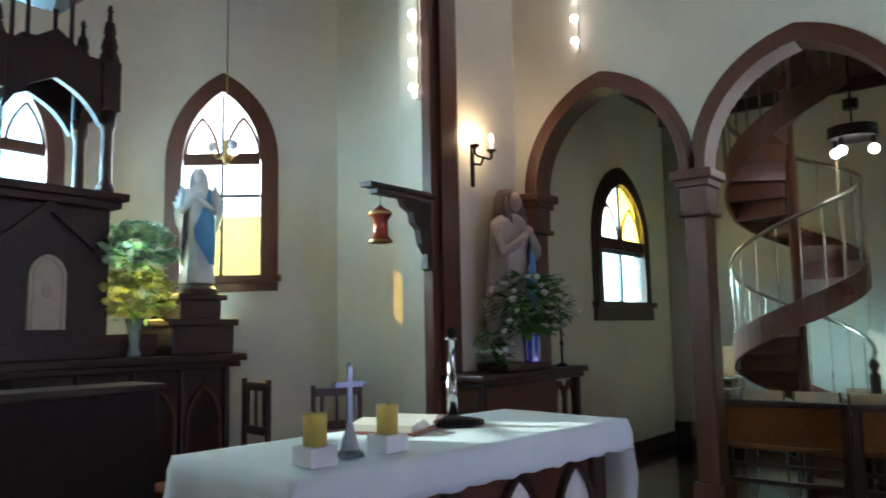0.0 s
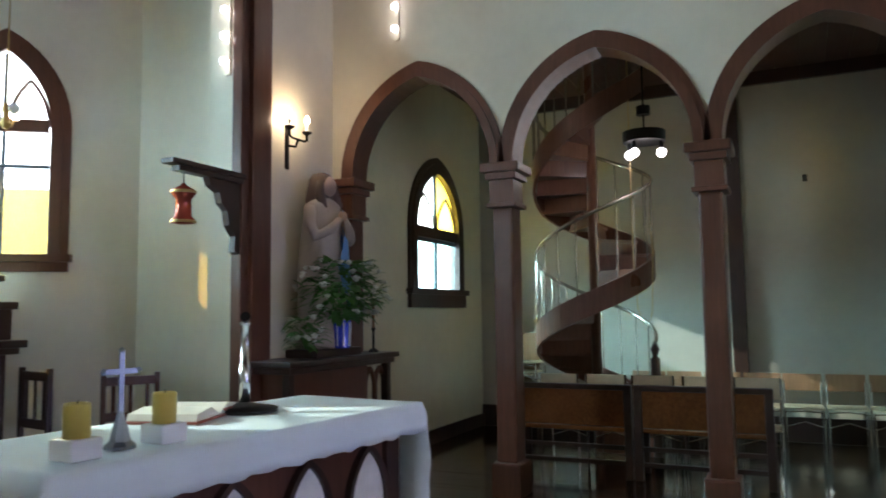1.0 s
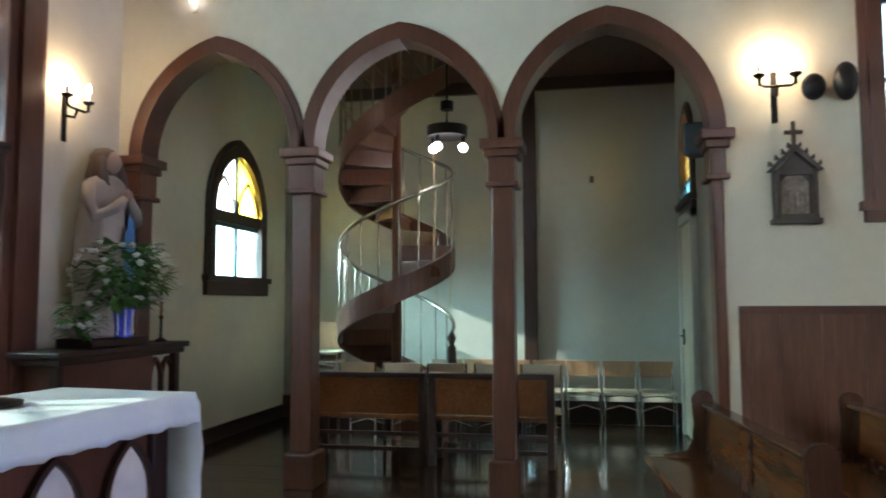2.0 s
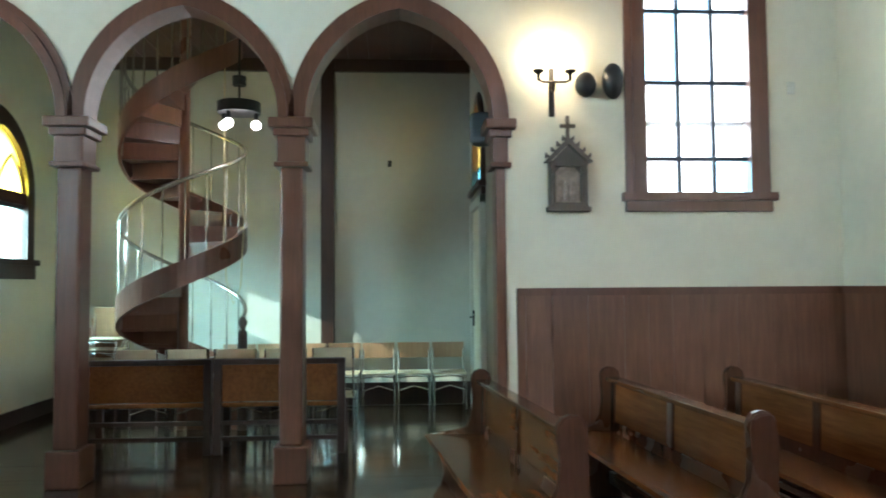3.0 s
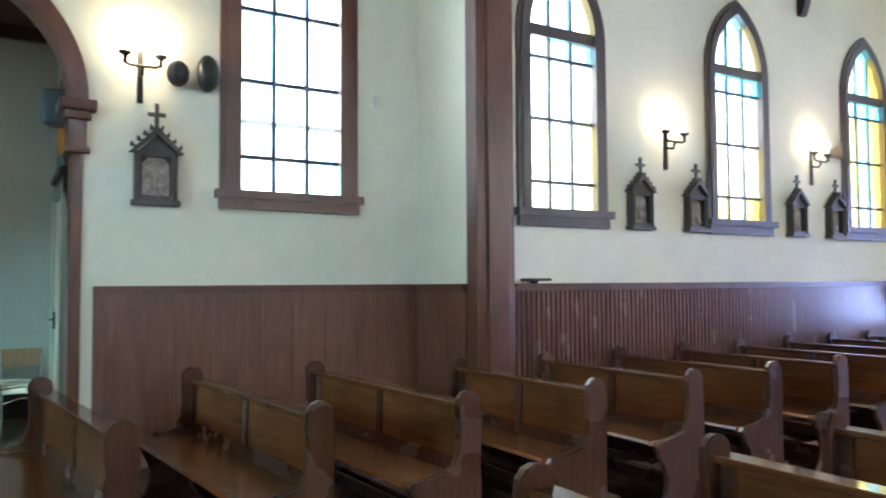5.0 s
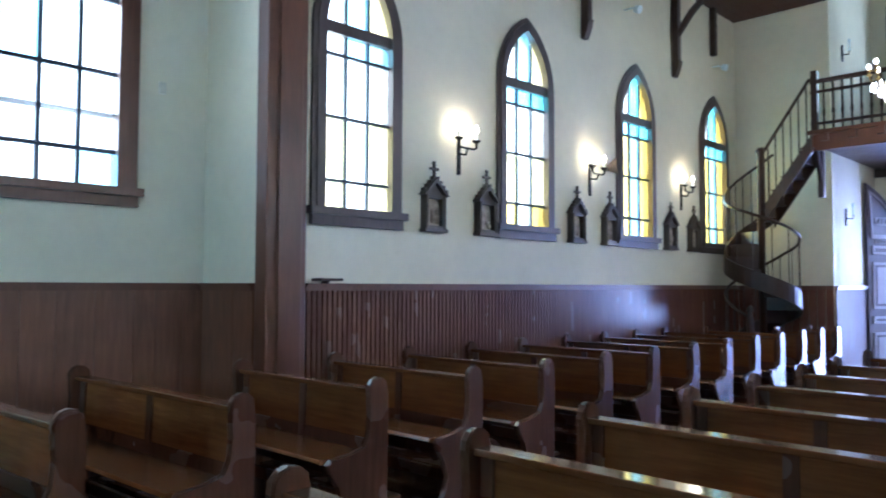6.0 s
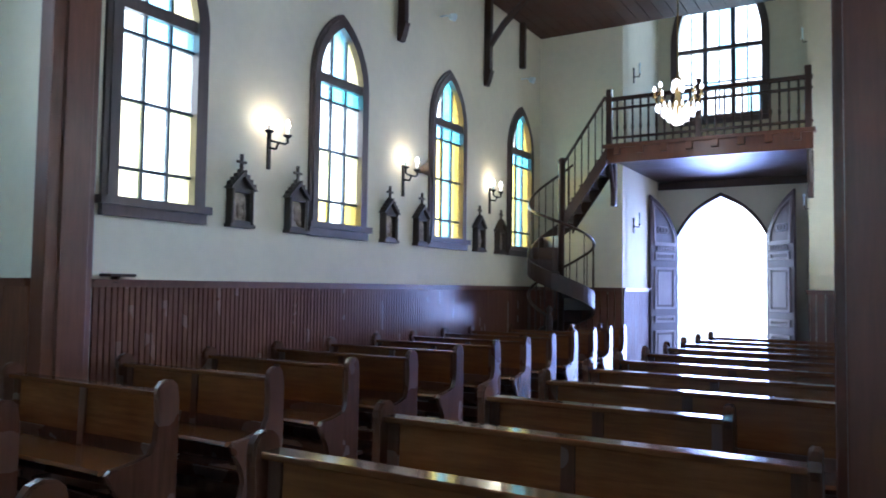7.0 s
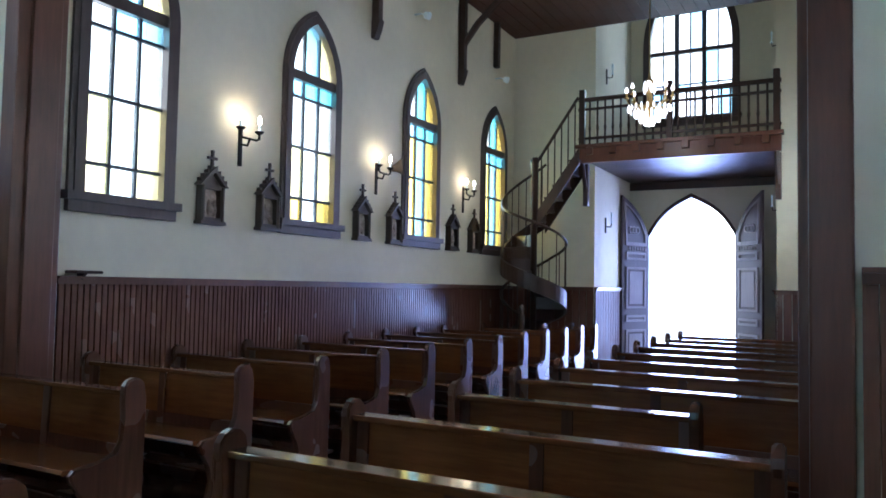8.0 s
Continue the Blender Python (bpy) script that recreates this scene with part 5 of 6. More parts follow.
for dx in (0.70, -0.70):
    vx = 2.80 + dx
    ob = thing("vase", "tall greenish glass vase on the high altar", "vase", pose(vx, 5.55, DAIS + 1.20))
    bm = nb()
    lathe(bm, [(0.05, 0), (0.055, 0.02), (0.035, 0.08), (0.05, 0.2), (0.075, 0.30), (0.068, 0.30), (0.04, 0.2)], 16)
    part("body", bm, GLASS_V, ob, smooth=True)
    bouquet("bouquet", pose(vx, 5.55, DAIS + 1.46), "large bouquet in a vase, petals tinted as by yellow window light", 3 + int(dx > 0), 0.25, 0.19, 60, 130, LEAF2, PETAL2, 0.07)
    bouquet("bouquet", pose(vx - 0.04, 5.50, DAIS + 1.86), "upper spray of flowers, petals tinted as by turquoise window light", 5 + int(dx > 0), 0.26, 0.17, 60, 130, LEAF2, PETAL3, 0.07)

# ---- side altar with the statue and flowers ----
sa = thing("console_altar", "dark wooden side altar with pointed tracery on its sides", "altar", pose(5.98, 3.58, 0))
bm = nb()
rbox(bm, -0.86, 0.86, -0.24, 0.23, 1.12, 1.17, 0.012)
rbox(bm, -0.82, 0.82, -0.21, 0.23, 1.07, 1.12, 0.01)
part("top", bm, DARK_WOOD, sa)
bm = nb()
rbox(bm, -0.72, 0.40, -0.16, 0.22, 0.0, 1.07, 0.012)
part("cabinet", bm, RED_WOOD, sa)
bm = nb()
for u in (0.50, 0.68):
    o = lambda g: [(u - 0.075 - g, 0.3)] + pointed(u, 0.075, 0.85, 1.02, 8, g) + [(u + 0.075 + g, 0.3)]
    band(bm, o(0), o(0.022), on_y(-0.14, 1), 0, 0.04)
rbox(bm, 0.40, 0.80, -0.16, -0.10, 0.0, 0.3, 0.01)
part("tracery", bm, RED_WOOD, sa)
for x in (-0.76, 0.76):
    bm = nb()
    rbox(bm, x - 0.035, x + 0.035, -0.18, -0.11, 0.0, 1.07, 0.01)
    part("leg", bm, DARK_WOOD, sa)
hp2 = nb()
rbox(hp2, -0.40, 0.30, -0.16, 0.16, 1.17, 1.24, 0.012)
part("step", hp2, DARK_WOOD, sa)
statue("robed_statue", pose(5.95, 3.60, 1.24, rz=0) @ Matrix.Diagonal((1.3, 1.05, 1, 1)), 1.54, "painted statue in a cream robe and blue mantle above the flowers", ROBE, MANTLE, SKIN, HAIR)
BLUEC = plain("blue_ceramic", (0.08, 0.13, 0.85), 0.2)
ob = thing("vase", "bright blue cut-glass vase on the side altar", "vase", pose(5.92, 3.40, 1.24))
bm = nb()
lathe(bm, [(0.062, 0), (0.07, 0.01), (0.066, 0.10), (0.078, 0.235), (0.07, 0.235), (0.058, 0.02)], 16)
part("body", bm, BLUEC, ob)
for k in range(8):
    a = k * math.pi / 4
    bm = nb()
    tube(bm, [(0.069 * math.cos(a), 0.069 * math.sin(a), 0.02), (0.077 * math.cos(a), 0.077 * math.sin(a), 0.22)], 0.007, 5)
    part("flute", bm, PORCELAIN, ob)
bouquet("bouquet", pose(5.90, 3.40, 1.46), "wide bouquet of white lilies and dark leaves", 11, 0.36, 0.25, 680, 70, LEAF, PETAL, 0.05)
bouquet("bouquet", pose(5.42, 3.42, 1.25), "small spray of white flowers beside the vase", 13, 0.14, 0.12, 60, 12, LEAF, PETAL, 0.045)
ob = thing("candlestick", "slim dark candlestick with a brown candle", "candlestick", pose(6.62, 3.50, 1.17))
bm = nb()
lathe(bm, [(0.05, 0), (0.05, 0.015), (0.012, 0.04), (0.012, 0.2), (0.025, 0.22), (0.012, 0.23)], 12)
part("stick", bm, IRON, ob)
bm = nb()
lathe(bm, [(0.013, 0.23), (0.012, 0.48), (0.002, 0.49)], 10)
part("candle", bm, plain("brown_wax", (0.25, 0.13, 0.06), 0.5), ob)

# sanctuary lamp on its bracket
br = thing("lamp_bracket", "dark carved wooden bracket arm on the chancel pilaster", "bracket", pose(5.06, YR - 0.02, 0))
bm = nb()
rbox(bm, -0.74, 0.03, -0.06, 0.06, 2.60, 2.64, 0.01)
rbox(bm, -0.66, 0.02, -0.045, 0.045, 2.56, 2.60, 0.008)
part("arm", bm, DARK_WOOD, br)
bm = nb()
prism(bm, [(0.0, 2.56), (-0.36, 2.56), (-0.33, 2.50), (-0.24, 2.46), (-0.22, 2.38), (-0.15, 2.33), (-0.13, 2.22), (-0.06, 2.14), (-0.07, 2.02), (0.0, 2.0)], on_y(0, 1), -0.03, 0.03)
part("brace", bm, DARK_WOOD, br)
RUBY = plain("copper_red_glass", (0.42, 0.07, 0.04), 0.15, 0.4)
sl = thing("sanctuary_lamp", "small red and copper hanging sanctuary lamp", "lamp", pose(4.48, YR - 0.02, 2.18))
bm = nb()
lathe(bm, [(0.03, 0), (0.085, 0.01), (0.088, 0.03), (0.06, 0.06), (0.055, 0.18), (0.085, 0.22), (0.088, 0.245), (0.03, 0.28), (0.012, 0.30)], 16)
part("body", bm, RUBY, sl, smooth=True)
bm = nb()
lathe(bm, [(0.09, 0.01), (0.092, 0.02), (0.09, 0.03)], 16)
part("ring", bm, GOLD, sl)
bm = nb()
lathe(bm, [(0.09, 0.225), (0.092, 0.235), (0.09, 0.245)], 16)
part("ring", bm, GOLD, sl)
bm = nb()
tube(bm, [(0, 0, 0.30), (0, 0, 0.39)], 0.004, 5)
part("chain", bm, IRON, sl)


# ---- chairs ----
RED_CLOTH = plain("dark_red_cloth", (0.16, 0.02, 0.02), 0.85)


def chair(m, label, group="", seat_mat=PEW_WOOD, frame_mat=DARK_WOOD, slats=3, height=0.95):
    ob = thing("chair", label, "chair", m, group)
    bm = nb()
    rbox(bm, -0.21, 0.21, -0.20, 0.20, 0.43, 0.47, 0.012)
    part("seat", bm, seat_mat, ob)
    for x in (-0.19, 0.19):
        bm = nb()
        rbox(bm, x - 0.018, x + 0.018, -0.19, -0.155, 0, 0.43, 0.005)
        part("leg", bm, frame_mat, ob)
        bm = nb()
        rbox(bm, x - 0.018, x + 0.018, 0.165, 0.20, 0, height, 0.005)
        part("leg", bm, frame_mat, ob)
    for z in (height - 0.09, 0.60):
        bm = nb()
        rbox(bm, -0.175, 0.175, 0.172, 0.195, z, z + 0.065, 0.006)
        part("back_rail", bm, frame_mat, ob)
    for k in range(slats):
        x = -0.12 + 0.24 * k / max(1, slats - 1)
        bm = nb()
        rbox(bm, x - 0.014, x + 0.014, 0.177, 0.19, 0.66, height - 0.09, 0.003)
        part("back_slat", bm, frame_mat, ob)
    for x in (-0.19, 0.19):
        bm = nb()
        rbox(bm, x - 0.01, x + 0.01, -0.16, 0.17, 0.18, 0.205, 0.003)
        part("stretcher", bm, frame_mat, ob)
    return ob


chair(pose(4.50, 4.25, DAIS, rz=-30), "brown wooden chair with a slatted back behind the altar", frame_mat=PEW_END)
chair(pose(3.86, 4.75, DAIS, rz=-100), "dark wooden armchair with a dark red seat", seat_mat=RED_CLOTH, height=1.02)
ob = thing("kneeler", "dark kneeling bench draped in dark cloth before the altar", "kneeler", pose(2.10, 4.35, DAIS))
bm = nb()
rbox(bm, -0.80, 0.80, -0.16, 0.14, 0.0, 1.04, 0.02)
part("front", bm, plain("dark_purple_cloth", (0.028, 0.016, 0.022), 0.85), ob)
bm = nb()
rbox(bm, -0.83, 0.83, -0.20, 0.17, 1.03, 1.08, 0.015)
part("top", bm, DARK_WOOD, ob)
bm = nb()
rbox(bm, 0.85, 1.55, -0.25, 0.2, 0.0, 0.42, 0.03)
part("cushion", bm, RED_CLOTH, ob, "dark red cushion")

# ---- stations along the walls ----
STATION = wood("carved_frame_wood", (0.03, 0.022, 0.016), (0.10, 0.07, 0.05), 0.45)
RELIEF = plain("painted_relief", (0.34, 0.27, 0.22), 0.6, 0, 0.5, 22)


def station(m, k=1.0):
    """A gabled picture frame with a cross; wall at y = 0, room at y < 0."""
    ob = thing("station_relief", "dark carved gabled frame round a painted relief under a cross", "wall relief", m, "stations along the walls")
    f = lambda u, d, z: (u * k, d, z * k)
    bm = nb()
    band(bm, [(-0.105, 0.07), (-0.105, 0.36)] + [(0.105, 0.36), (0.105, 0.07)], [(-0.15, 0.03), (-0.15, 0.40)] + [(0.15, 0.40), (0.15, 0.03)], f, -0.07, 0.0, True)
    prism(bm, [(-0.15, 0.03), (0.15, 0.03), (0.15, 0.40), (-0.15, 0.40)], f, -0.012, -0.001)
    part("frame", bm, STATION, ob)
    bm = nb()
    rb = [(-0.17, 0.0), (0.17, 0.0), (0.17, 0.035), (-0.17, 0.035)]
    prism(bm, rb, f, -0.09, 0.0)
    part("ledge", bm, STATION, ob)
    for x in (-0.135, 0.135):
        bm = nb()
        lathe(bm, [(0.022 * k, 0.035 * k), (0.014 * k, 0.06 * k), (0.014 * k, 0.36 * k), (0.022 * k, 0.39 * k)], 8, (x * k, -0.075, 0))
        part("colonnette", bm, STATION, ob)
    bm = nb()
    prism(bm, [(-0.19, 0.39), (0, 0.585), (0.19, 0.39), (0.15, 0.39), (0.0, 0.53), (-0.15, 0.39)], f, -0.095, 0.0)
    prism(bm, [(-0.14, 0.39), (0.14, 0.39), (0, 0.525)], f, -0.05, 0.0)
    part("gable", bm, STATION, ob)
    for i in range(4):
        for s in (-1, 1):
            bm = nb()
            u, z = s * (0.165 - 0.045 * i), 0.43 + 0.045 * i
            prism(bm, [(u - 0.016, z), (u + 0.016, z), (u + s * 0.014, z + 0.035)], f, -0.08, -0.03)
            part("crocket", bm, STATION, ob)
    bm = nb()
    prism(bm, [(-0.013, 0.57), (0.013, 0.57), (0.013, 0.76), (-0.013, 0.76)], f, -0.06, -0.035)
    prism(bm, [(-0.062, 0.665), (0.062, 0.665), (0.062, 0.692), (-0.062, 0.692)], f, -0.059, -0.036)
    part("cross", bm, STATION, ob)
    bm = nb()
    prism(bm, [(-0.10, 0.07)] + pointed(0, 0.10, 0.30, 0.385, 6) + [(0.10, 0.07)], f, -0.022, -0.012)
    r = random.Random(int(m.translation.y * 100))
    plate = part("relief", bm, RELIEF, ob)
    for i in range(6):
        bm = nb()
        u, z, h = r.uniform(-0.07, 0.07), r.uniform(0.08, 0.15), r.uniform(0.08, 0.16)
        lathe(bm, [(0.012, z * k), (0.022, (z + h * 0.3) * k), (0.014, (z + h * 0.8) * k), (0.004, (z + h) * k)], 7, (u * k, -0.03, 0))
        part("relief_figure", bm, RELIEF, plate)
    return ob


station(pose(XA, -1.745, 2.07, rz=-90))
for y in (-5.80, -6.555, -8.17, -8.885, -10.455, -11.155):
    station(pose(XN, y, 1.955, rz=-90), 0.88)

# loudspeakers, small boxes
BLACK = plain("black_plastic", (0.012, 0.012, 0.014), 0.4)
for y, z, rx, rz_ in ((-1.885, 3.07, 0.085, 0.10), (-2.105, 3.10, 0.085, 0.145)):
    ob = thing("loudspeaker", "small black oval loudspeaker on the plaster wall", "loudspeaker", pose(XA, y, z, rz=-90))
    bm = nb()
    bmesh.ops.create_uvsphere(bm, u_segments=16, v_segments=10, radius=1, matrix=Matrix.Translation((0, -0.09, 0)) @ Matrix.Diagonal((rx, 0.075, rz_, 1)))
    part("housing", bm, BLACK, ob, smooth=True)
    bm = nb()
    rbox(bm, -0.02, 0.02, -0.05, 0, -0.03, 0.03, 0.004)
    part("wall_bracket", bm, BLACK, ob)
ob = thing("loudspeaker", "dark horn loudspeaker on the nave wall", "loudspeaker", pose(XN, -8.80, 2.90, rz=-60))
bm = nb()
lathe(bm, [(0.03, 0.0), (0.05, 0.08), (0.10, 0.16), (0.115, 0.18), (0.10, 0.175), (0.02, 0.10)], 16)
bmesh.ops.rotate(bm, verts=bm.verts, matrix=Matrix.Rotation(radians(80), 3, "X"))
part("horn", bm, plain("brown_metal", (0.10, 0.075, 0.06), 0.5), ob, smooth=True)
bm = nb()
rbox(bm, -0.02, 0.02, -0.02, 0.09, -0.02, 0.02, 0.004)
part("wall_bracket", bm, IRON, ob)
for y, z in ((-3.60, 3.08),):
    bm = nb()
    rbox(bm, -0.03, 0.03, -0.02, 0, -0.05, 0.05, 0.005)
    ob = tagged(new("switch_box", finish("switch_box", bm, plain("cream_plastic", (0.6, 0.58, 0.5), 0.4))), "small cream box on the plaster wall", "switch")
    ob.matrix_world = pose(XA, y, z, rz=-90)
for y, z in ((-9.35, 5.05), (-11.95, 4.85)):
    ob = thing("floodlight", "small pale spotlight on the nave wall", "spotlight", pose(XN, y, z, rz=-90))
    bm = nb()
    tube(bm, [(0, 0, 0), (0, -0.10, 0.0), (0, -0.16, -0.03)], 0.012)
    part("arm", bm, LINEN, ob)
    bm = nb()
    lathe(bm, [(0.02, 0), (0.045, 0.02), (0.055, 0.09), (0.045, 0.09)], 12)
    bmesh.ops.rotate(bm, verts=bm.verts, matrix=Matrix.Rotation(radians(110), 3, "X"))
    bmesh.ops.translate(bm, verts=bm.verts, vec=(0, -0.14, -0.02))
    part("shade", bm, LINEN, ob)

# hammer-beam posts and braces of the roof
for y in (-6.05, -8.37, -10.65):
    ob = thing("roof_brace", "dark wooden wall post with a curved brace to the ceiling", "roof truss", kind="structure")
    bm = nb()
    rbox(bm, XN - 0.11, XN - 0.01, y - 0.05, y + 0.05, 4.62, ZN, 0.01)
    prism(bm, [(XN - 0.01, 4.42), (XN - 0.06, 4.42), (XN - 0.10, 4.52), (XN - 0.13, 4.64), (XN - 0.01, 4.64)], on_y(y, 1), -0.05, 0.05)
    part("post", bm, DARK_WOOD, ob)
    bm = nb()
    tube(bm, [(XN - 0.08, y, 5.02), (XN - 0.30, y, 5.30), (XN - 0.62, y, 5.58), (XN - 0.85, y, ZN)], 0.05, 6)
    part("brace", bm, DARK_WOOD, ob)
ob = thing("roof_brace", "short dark pendant post near the entrance wall", "roof truss", kind="structure")
bm = nb()
rbox(bm, XN - 0.10, XN - 0.01, -11.93, -11.83, 5.0, ZN, 0.02)
part("post", bm, DARK_WOOD, ob)

# small candle lamps beside the vestibule
for x, z in ((RX1, 2.55), (RX1, 5.1), (RX0, 2.75), (RX0, 5.3)):
    ob = thing("small_sconce", "small unlit iron candle lamp at the vestibule", "wall lamp", pose(x, YE - 0.6, z, rz=-90 if x > 3 else 90), "vestibule lamps")
    bm = nb()
    rbox(bm, -0.02, 0.02, -0.02, 0, -0.16, 0.10, 0.004)
    tube(bm, [(0, -0.02, -0.05), (0, -0.10, -0.06), (0, -0.11, 0.0)], 0.009)
    part("arm", bm, IRON, ob)
    bm = nb()
    lathe(bm, [(0.03, 0), (0.012, 0.01), (0.012, 0.12), (0.02, 0.15), (0.002, 0.19)], 8, (0, -0.11, 0))
    part("candle", bm, LINEN, ob)

# ---- side chapel ----
def bench(m, length, label):
    """A bench seen from behind: its back at x = 0 runs along y, the seat lies at x > 0."""
    ob = thing("bench", label, "bench", m, "chapel benches")
    for y in (0.0, length - 0.07):
        bm = nb()
        rbox(bm, -0.03, 0.05, y, y + 0.07, 0.0, 0.84, 0.01)
        part("post", bm, DARK_WOOD, ob)
        bm = nb()
        rbox(bm, 0.33, 0.38, y, y + 0.06, 0.0, 0.43, 0.01)
        part("leg", bm, DARK_WOOD, ob)
    bm = nb()
    rbox(bm, -0.03, 0.06, 0.0, length, 0.80, 0.85, 0.012)
    part("top_rail", bm, DARK_WOOD, ob)
    bm = nb()
    rbox(bm, -0.01, 0.02, 0.07, length - 0.07, 0.47, 0.80, 0.005)
    part("back_panel", bm, PEW_WOOD, ob)
    bm = nb()
    rbox(bm, 0.0, 0.40, 0.02, length - 0.02, 0.42, 0.46, 0.01)
    part("seat", bm, PEW_WOOD, ob)
    for z in (0.14, 0.28):
        bm = nb()
        rbox(bm, -0.01, 0.02, 0.07, length - 0.07, z - 0.02, z + 0.02, 0.005)
        part("stretcher", bm, DARK_WOOD, ob)
    return ob


bench(pose(7.45, 1.27, 0), 1.15, "brown wooden bench with a panelled back in the side chapel")
bench(pose(7.45, 0.08, 0), 1.17, "brown wooden bench with a panelled back in the side chapel")
PALE_SEAT = plain("pale_varnished_wood", (0.55, 0.46, 0.32), 0.25)
BACK_WOOD = wood("chair_back_wood", (0.20, 0.10, 0.05), (0.40, 0.22, 0.12), 0.3)


def steel_chair(m, label, back_mat=None, rise=0.0):
    ob = thing("steel_chair", label, "chair", m, "steel-legged chapel chairs")
    bm = nb()
    rbox(bm, -0.20, 0.20, -0.19, 0.19, 0.43, 0.45, 0.008)
    part("seat", bm, PALE_SEAT, ob)
    bm = nb()
    rbox(bm, -0.20, 0.20, 0.19, 0.205, 0.60 + rise, 0.79 + rise, 0.006)
    part("backrest", bm, back_mat or BACK_WOOD, ob)
    for x in (-0.19, 0.19):
        bm = nb()
        tube(bm, [(x, -0.19, 0.0), (x, -0.18, 0.42)], 0.011)
        part("leg", bm, STEEL, ob)
        bm = nb()
        tube(bm, [(x, 0.20, 0.0), (x, 0.18, 0.43), (x, 0.205, 0.79 + rise)], 0.011)
        part("leg", bm, STEEL, ob)
    bm = nb()
    tube(bm, [(-0.19, -0.185, 0.24), (0, -0.185, 0.30), (0.19, -0.185, 0.24)], 0.008)
    tube(bm, [(-0.19, -0.185, 0.40), (0, -0.185, 0.415), (0.19, -0.185, 0.40)], 0.008)
    part("stretcher", bm, STEEL, ob)
    return ob


first = steel_chair(pose(9.80, -1.02, 0, rz=-90), "steel-legged chapel chair with a pale seat and wooden back")
for k in range(1, 7):
    copy_thing(first, pose(9.80 + 0.01 * (k % 2), -1.02 + 0.43 * k, 0, rz=-90 + (k % 3 - 1) * 2))
# backrests in the pale seat colour, which stands in for sun on them
pale = steel_chair(pose(8.02, 0.22, 0, rz=90), "steel-legged chapel chair, its wooden back coloured pale as if sunlit", PALE_SEAT, 0.12)
for k in range(1, 5):
    copy_thing(pale, pose(8.02, 0.22 + 0.46 * k, 0, rz=90 + (k % 2) * 3))
# a stack of chairs behind the stair
for k in range(5):
    copy_thing(first, pose(9.35, 3.05 - 0.03 * k, 0.12 * k, rz=-90))
bm = nb()
rbox(bm, XB - 0.09, XB - 0.005, 0.40, 0.57, 0.55, 4.40, 0.01)
struct("chapel_post", bm, DARK_WOOD, "dark wooden post on the chapel wall", "post")
bm = nb()
rbox(bm, XB - 0.08, XB - 0.005, YC, YR, 4.24, 4.40, 0.01)
struct("chapel_beam", bm, DARK_WOOD, "dark wooden beam under the chapel ceiling", "beam")
bm = nb()
rbox(bm, -0.03, 0.0, -0.025, 0.025, -0.04, 0.04, 0.005)
ob = tagged(new("switch_box", finish("switch_box", bm, BLACK)), "small dark box on the chapel wall", "switch")
ob.matrix_world = pose(XB, -0.30, 3.06)
# boarded cream door under the small window of the chapel's side wall
DOOR_CREAM = wood("cream_painted_boards", (0.42, 0.37, 0.25), (0.58, 0.52, 0.37), 0.55)
door = thing("door_chapel", "closed cream painted boarded door in the chapel's side wall", "door", pose(9.05, YC, 0), kind="structure")
bm = nb()
for a, b in ((-0.58, -0.47), (0.47, 0.58)):
    rbox(bm, a, b, 0.002, 0.07, 0.0, 2.47, 0.008)
rbox(bm, -0.58, 0.58, 0.002, 0.07, 2.37, 2.47, 0.008)
part("door_frame", bm, BOARD_DIM, door)
for k in range(6):
    bm = nb()
    rbox(bm, -0.465 + 0.155 * k, -0.315 + 0.155 * k, 0.004, 0.035 + 0.004 * (k % 2), 0.02, 2.36, 0.006)
    part("door_board", bm, DOOR_CREAM, door)
bm = nb()
rbox(bm, 0.36, 0.42, 0.035, 0.06, 1.02, 1.20, 0.004)
tube(bm, [(0.39, 0.05, 1.12), (0.39, 0.09, 1.12), (0.31, 0.09, 1.12)], 0.010, 6)
part("door_handle", bm, IRON, door)
ob = thing("loudspeaker", "black box loudspeaker bracketed beside the arcade's last capital", "loudspeaker", pose(XA + AT + 0.14, -1.12, 2.80, rz=-20))
bm = nb()
rbox(bm, -0.10, 0.10, -0.07, 0.09, -0.13, 0.13, 0.02)
part("housing", bm, BLACK, ob)
bm = nb()
rbox(bm, -0.085, 0.085, 0.088, 0.098, -0.115, 0.115, 0.006)
part("grille", bm, IRON, ob)
bm = nb()
tube(bm, [(-0.02, -0.05, 0.0), (-0.03, -0.16, 0.0), (-0.03, -0.24, 0.02)], 0.014, 6)
part("wall_bracket", bm, IRON, ob)
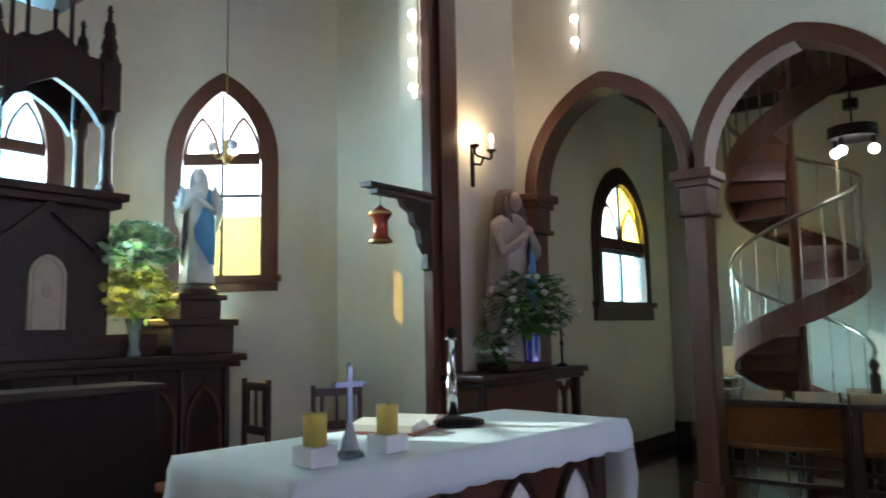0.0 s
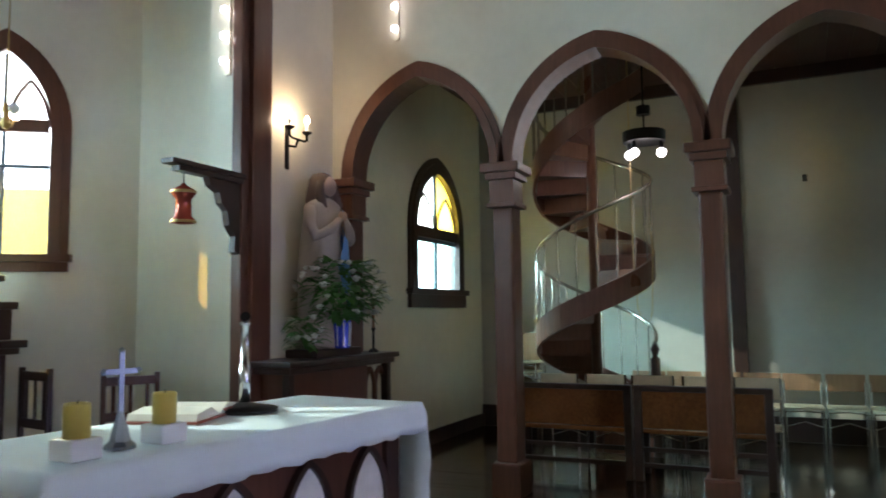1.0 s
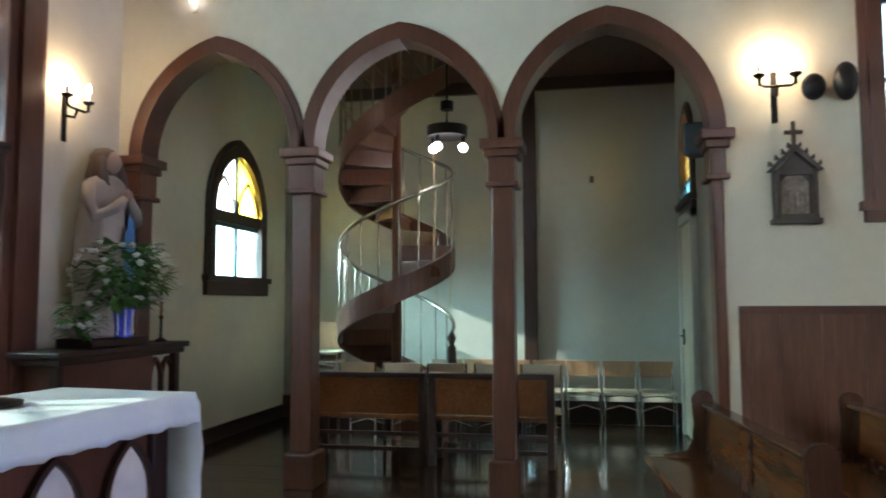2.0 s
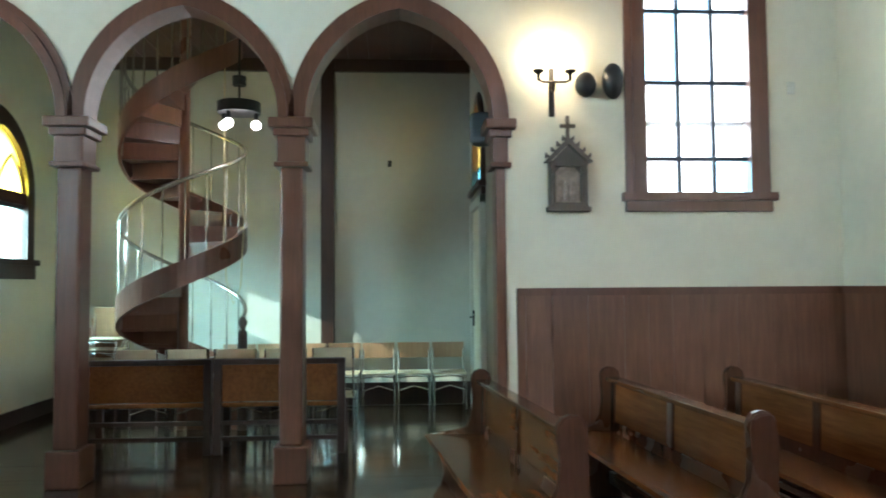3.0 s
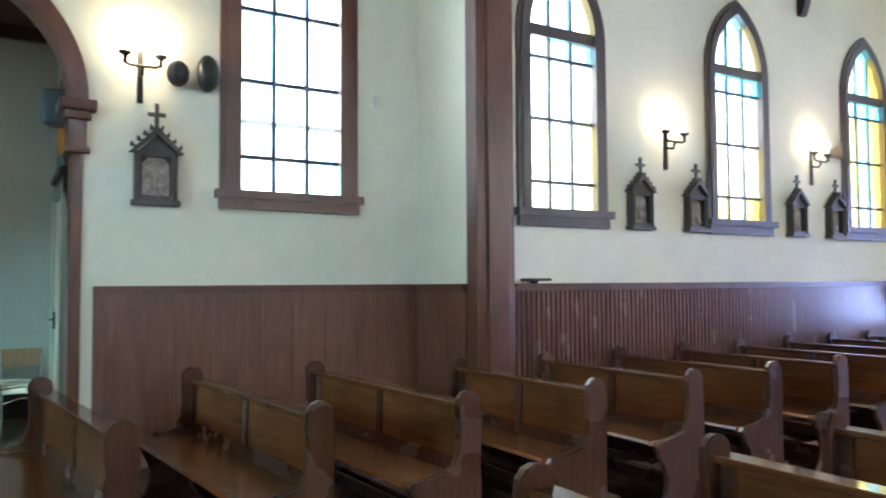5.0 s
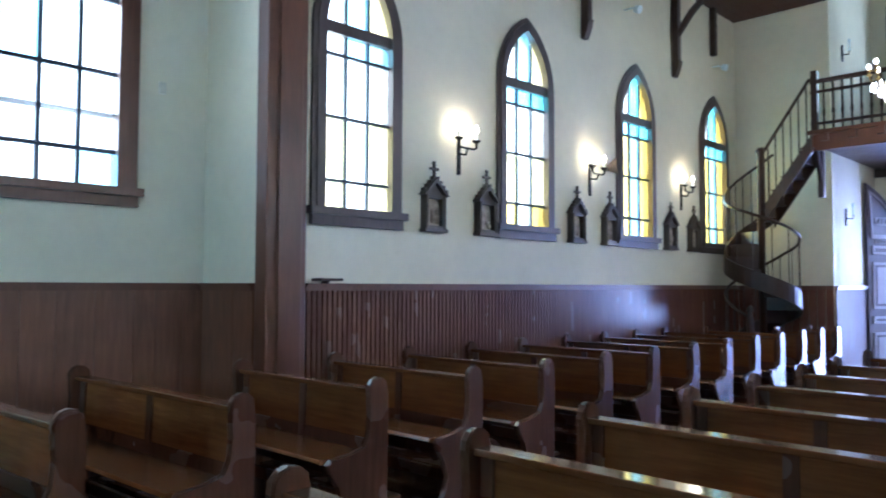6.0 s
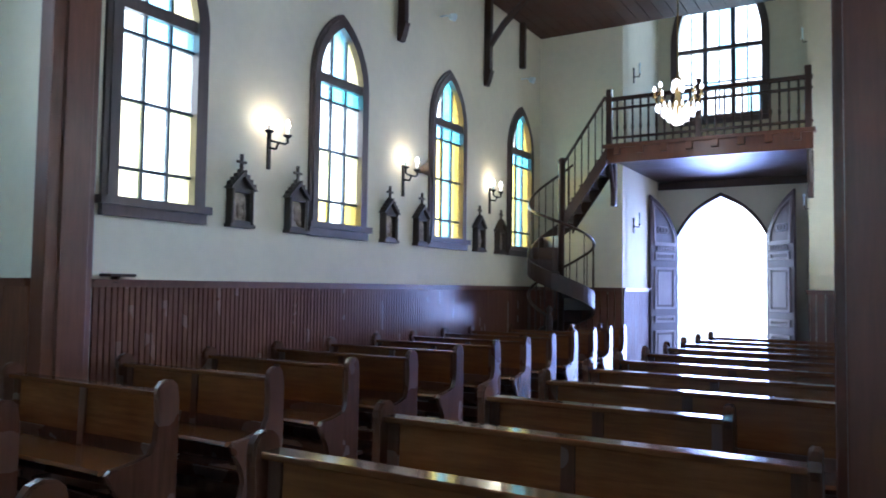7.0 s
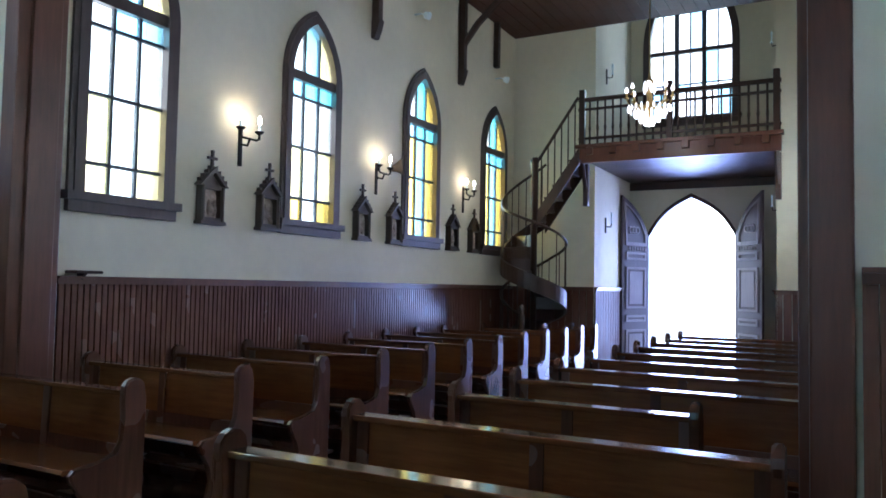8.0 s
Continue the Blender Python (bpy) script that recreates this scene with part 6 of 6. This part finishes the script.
# rope loops hanging from the gallery beside the stair
ob = thing("bell_rope", "thin pale bell rope hanging in a loop beside the stair", "rope", pose(8.35, 1.38, 0))
bm = nb()
tube(bm, [(0, 0, 4.38), (0, 0, 2.0), (0.01, -0.03, 1.55), (0.02, -0.10, 1.32), (0.02, -0.17, 1.5), (0.0, -0.2, 2.1), (0, -0.19, 2.35)], 0.007, 6)
part("rope", bm, plain("hemp", (0.45, 0.33, 0.18), 0.9), ob)

# small hanging lamp before the apse window
ob = thing("hanging_lamp", "small brass hanging lamp with three frosted bulbs", "lamp", pose(3.94, 5.0, 3.0))
bm = nb()
lathe(bm, [(0.02, -0.10), (0.035, -0.06), (0.015, 0.0), (0.03, 0.05), (0.006, 0.1), (0.004, 3.58)], 10)
part("stem", bm, GOLD, ob, smooth=True)
for k in range(3):
    a = k * 2.094 + 0.4
    x, y = 0.11 * math.cos(a), 0.11 * math.sin(a)
    bm = nb()
    tube(bm, [(0, 0, -0.04), (x * 0.6, y * 0.6, -0.07), (x, y, -0.01)], 0.008)
    arm = part("arm", bm, GOLD, ob)
    bm = nb()
    bmesh.ops.create_uvsphere(bm, u_segments=12, v_segments=8, radius=0.04, matrix=Matrix.Translation((x, y, 0.03)))
    part("bulb", bm, WARM_BULB if k == 0 else PORCELAIN, arm, "round frosted bulb", smooth=True)

# little shelf on the nave's dado
ob = thing("wall_shelf", "small dark wooden shelf on the nave wall", "shelf", pose(XN, -4.55, ZD + 0.02, rz=-90))
bm = nb()
rbox(bm, -0.11, 0.11, -0.14, 0.0, 0.0, 0.022, 0.005)
part("board", bm, DARK_WOOD, ob)
bm = nb()
prism(bm, [(0, 0), (-0.09, 0), (0, -0.09)], lambda u, d, z: (d, u, z), -0.012, 0.012)
part("bracket", bm, DARK_WOOD, ob)

# ---- floor boards ----
rnd = random.Random(21)
width = 0.122
count = int((XB - 0.05 - (-0.4)) / width)
for k in range(count):
    x0 = -0.4 + k * width
    y0, y1 = (YE if XS < x0 < XN else YN), YR
    cuts = sorted(rnd.uniform(y0 + 0.8, y1 - 0.8) for _ in range(2))
    for a, b in zip([y0] + cuts, cuts + [y1]):
        bm = nb()
        z = -rnd.uniform(0, 0.0015)
        v = box(bm, x0 + 0.0015, x0 + width - 0.0015, a + 0.001, b - 0.001, -0.013, z)
        part("floor_board", bm, FLOOR_WOOD, floor)
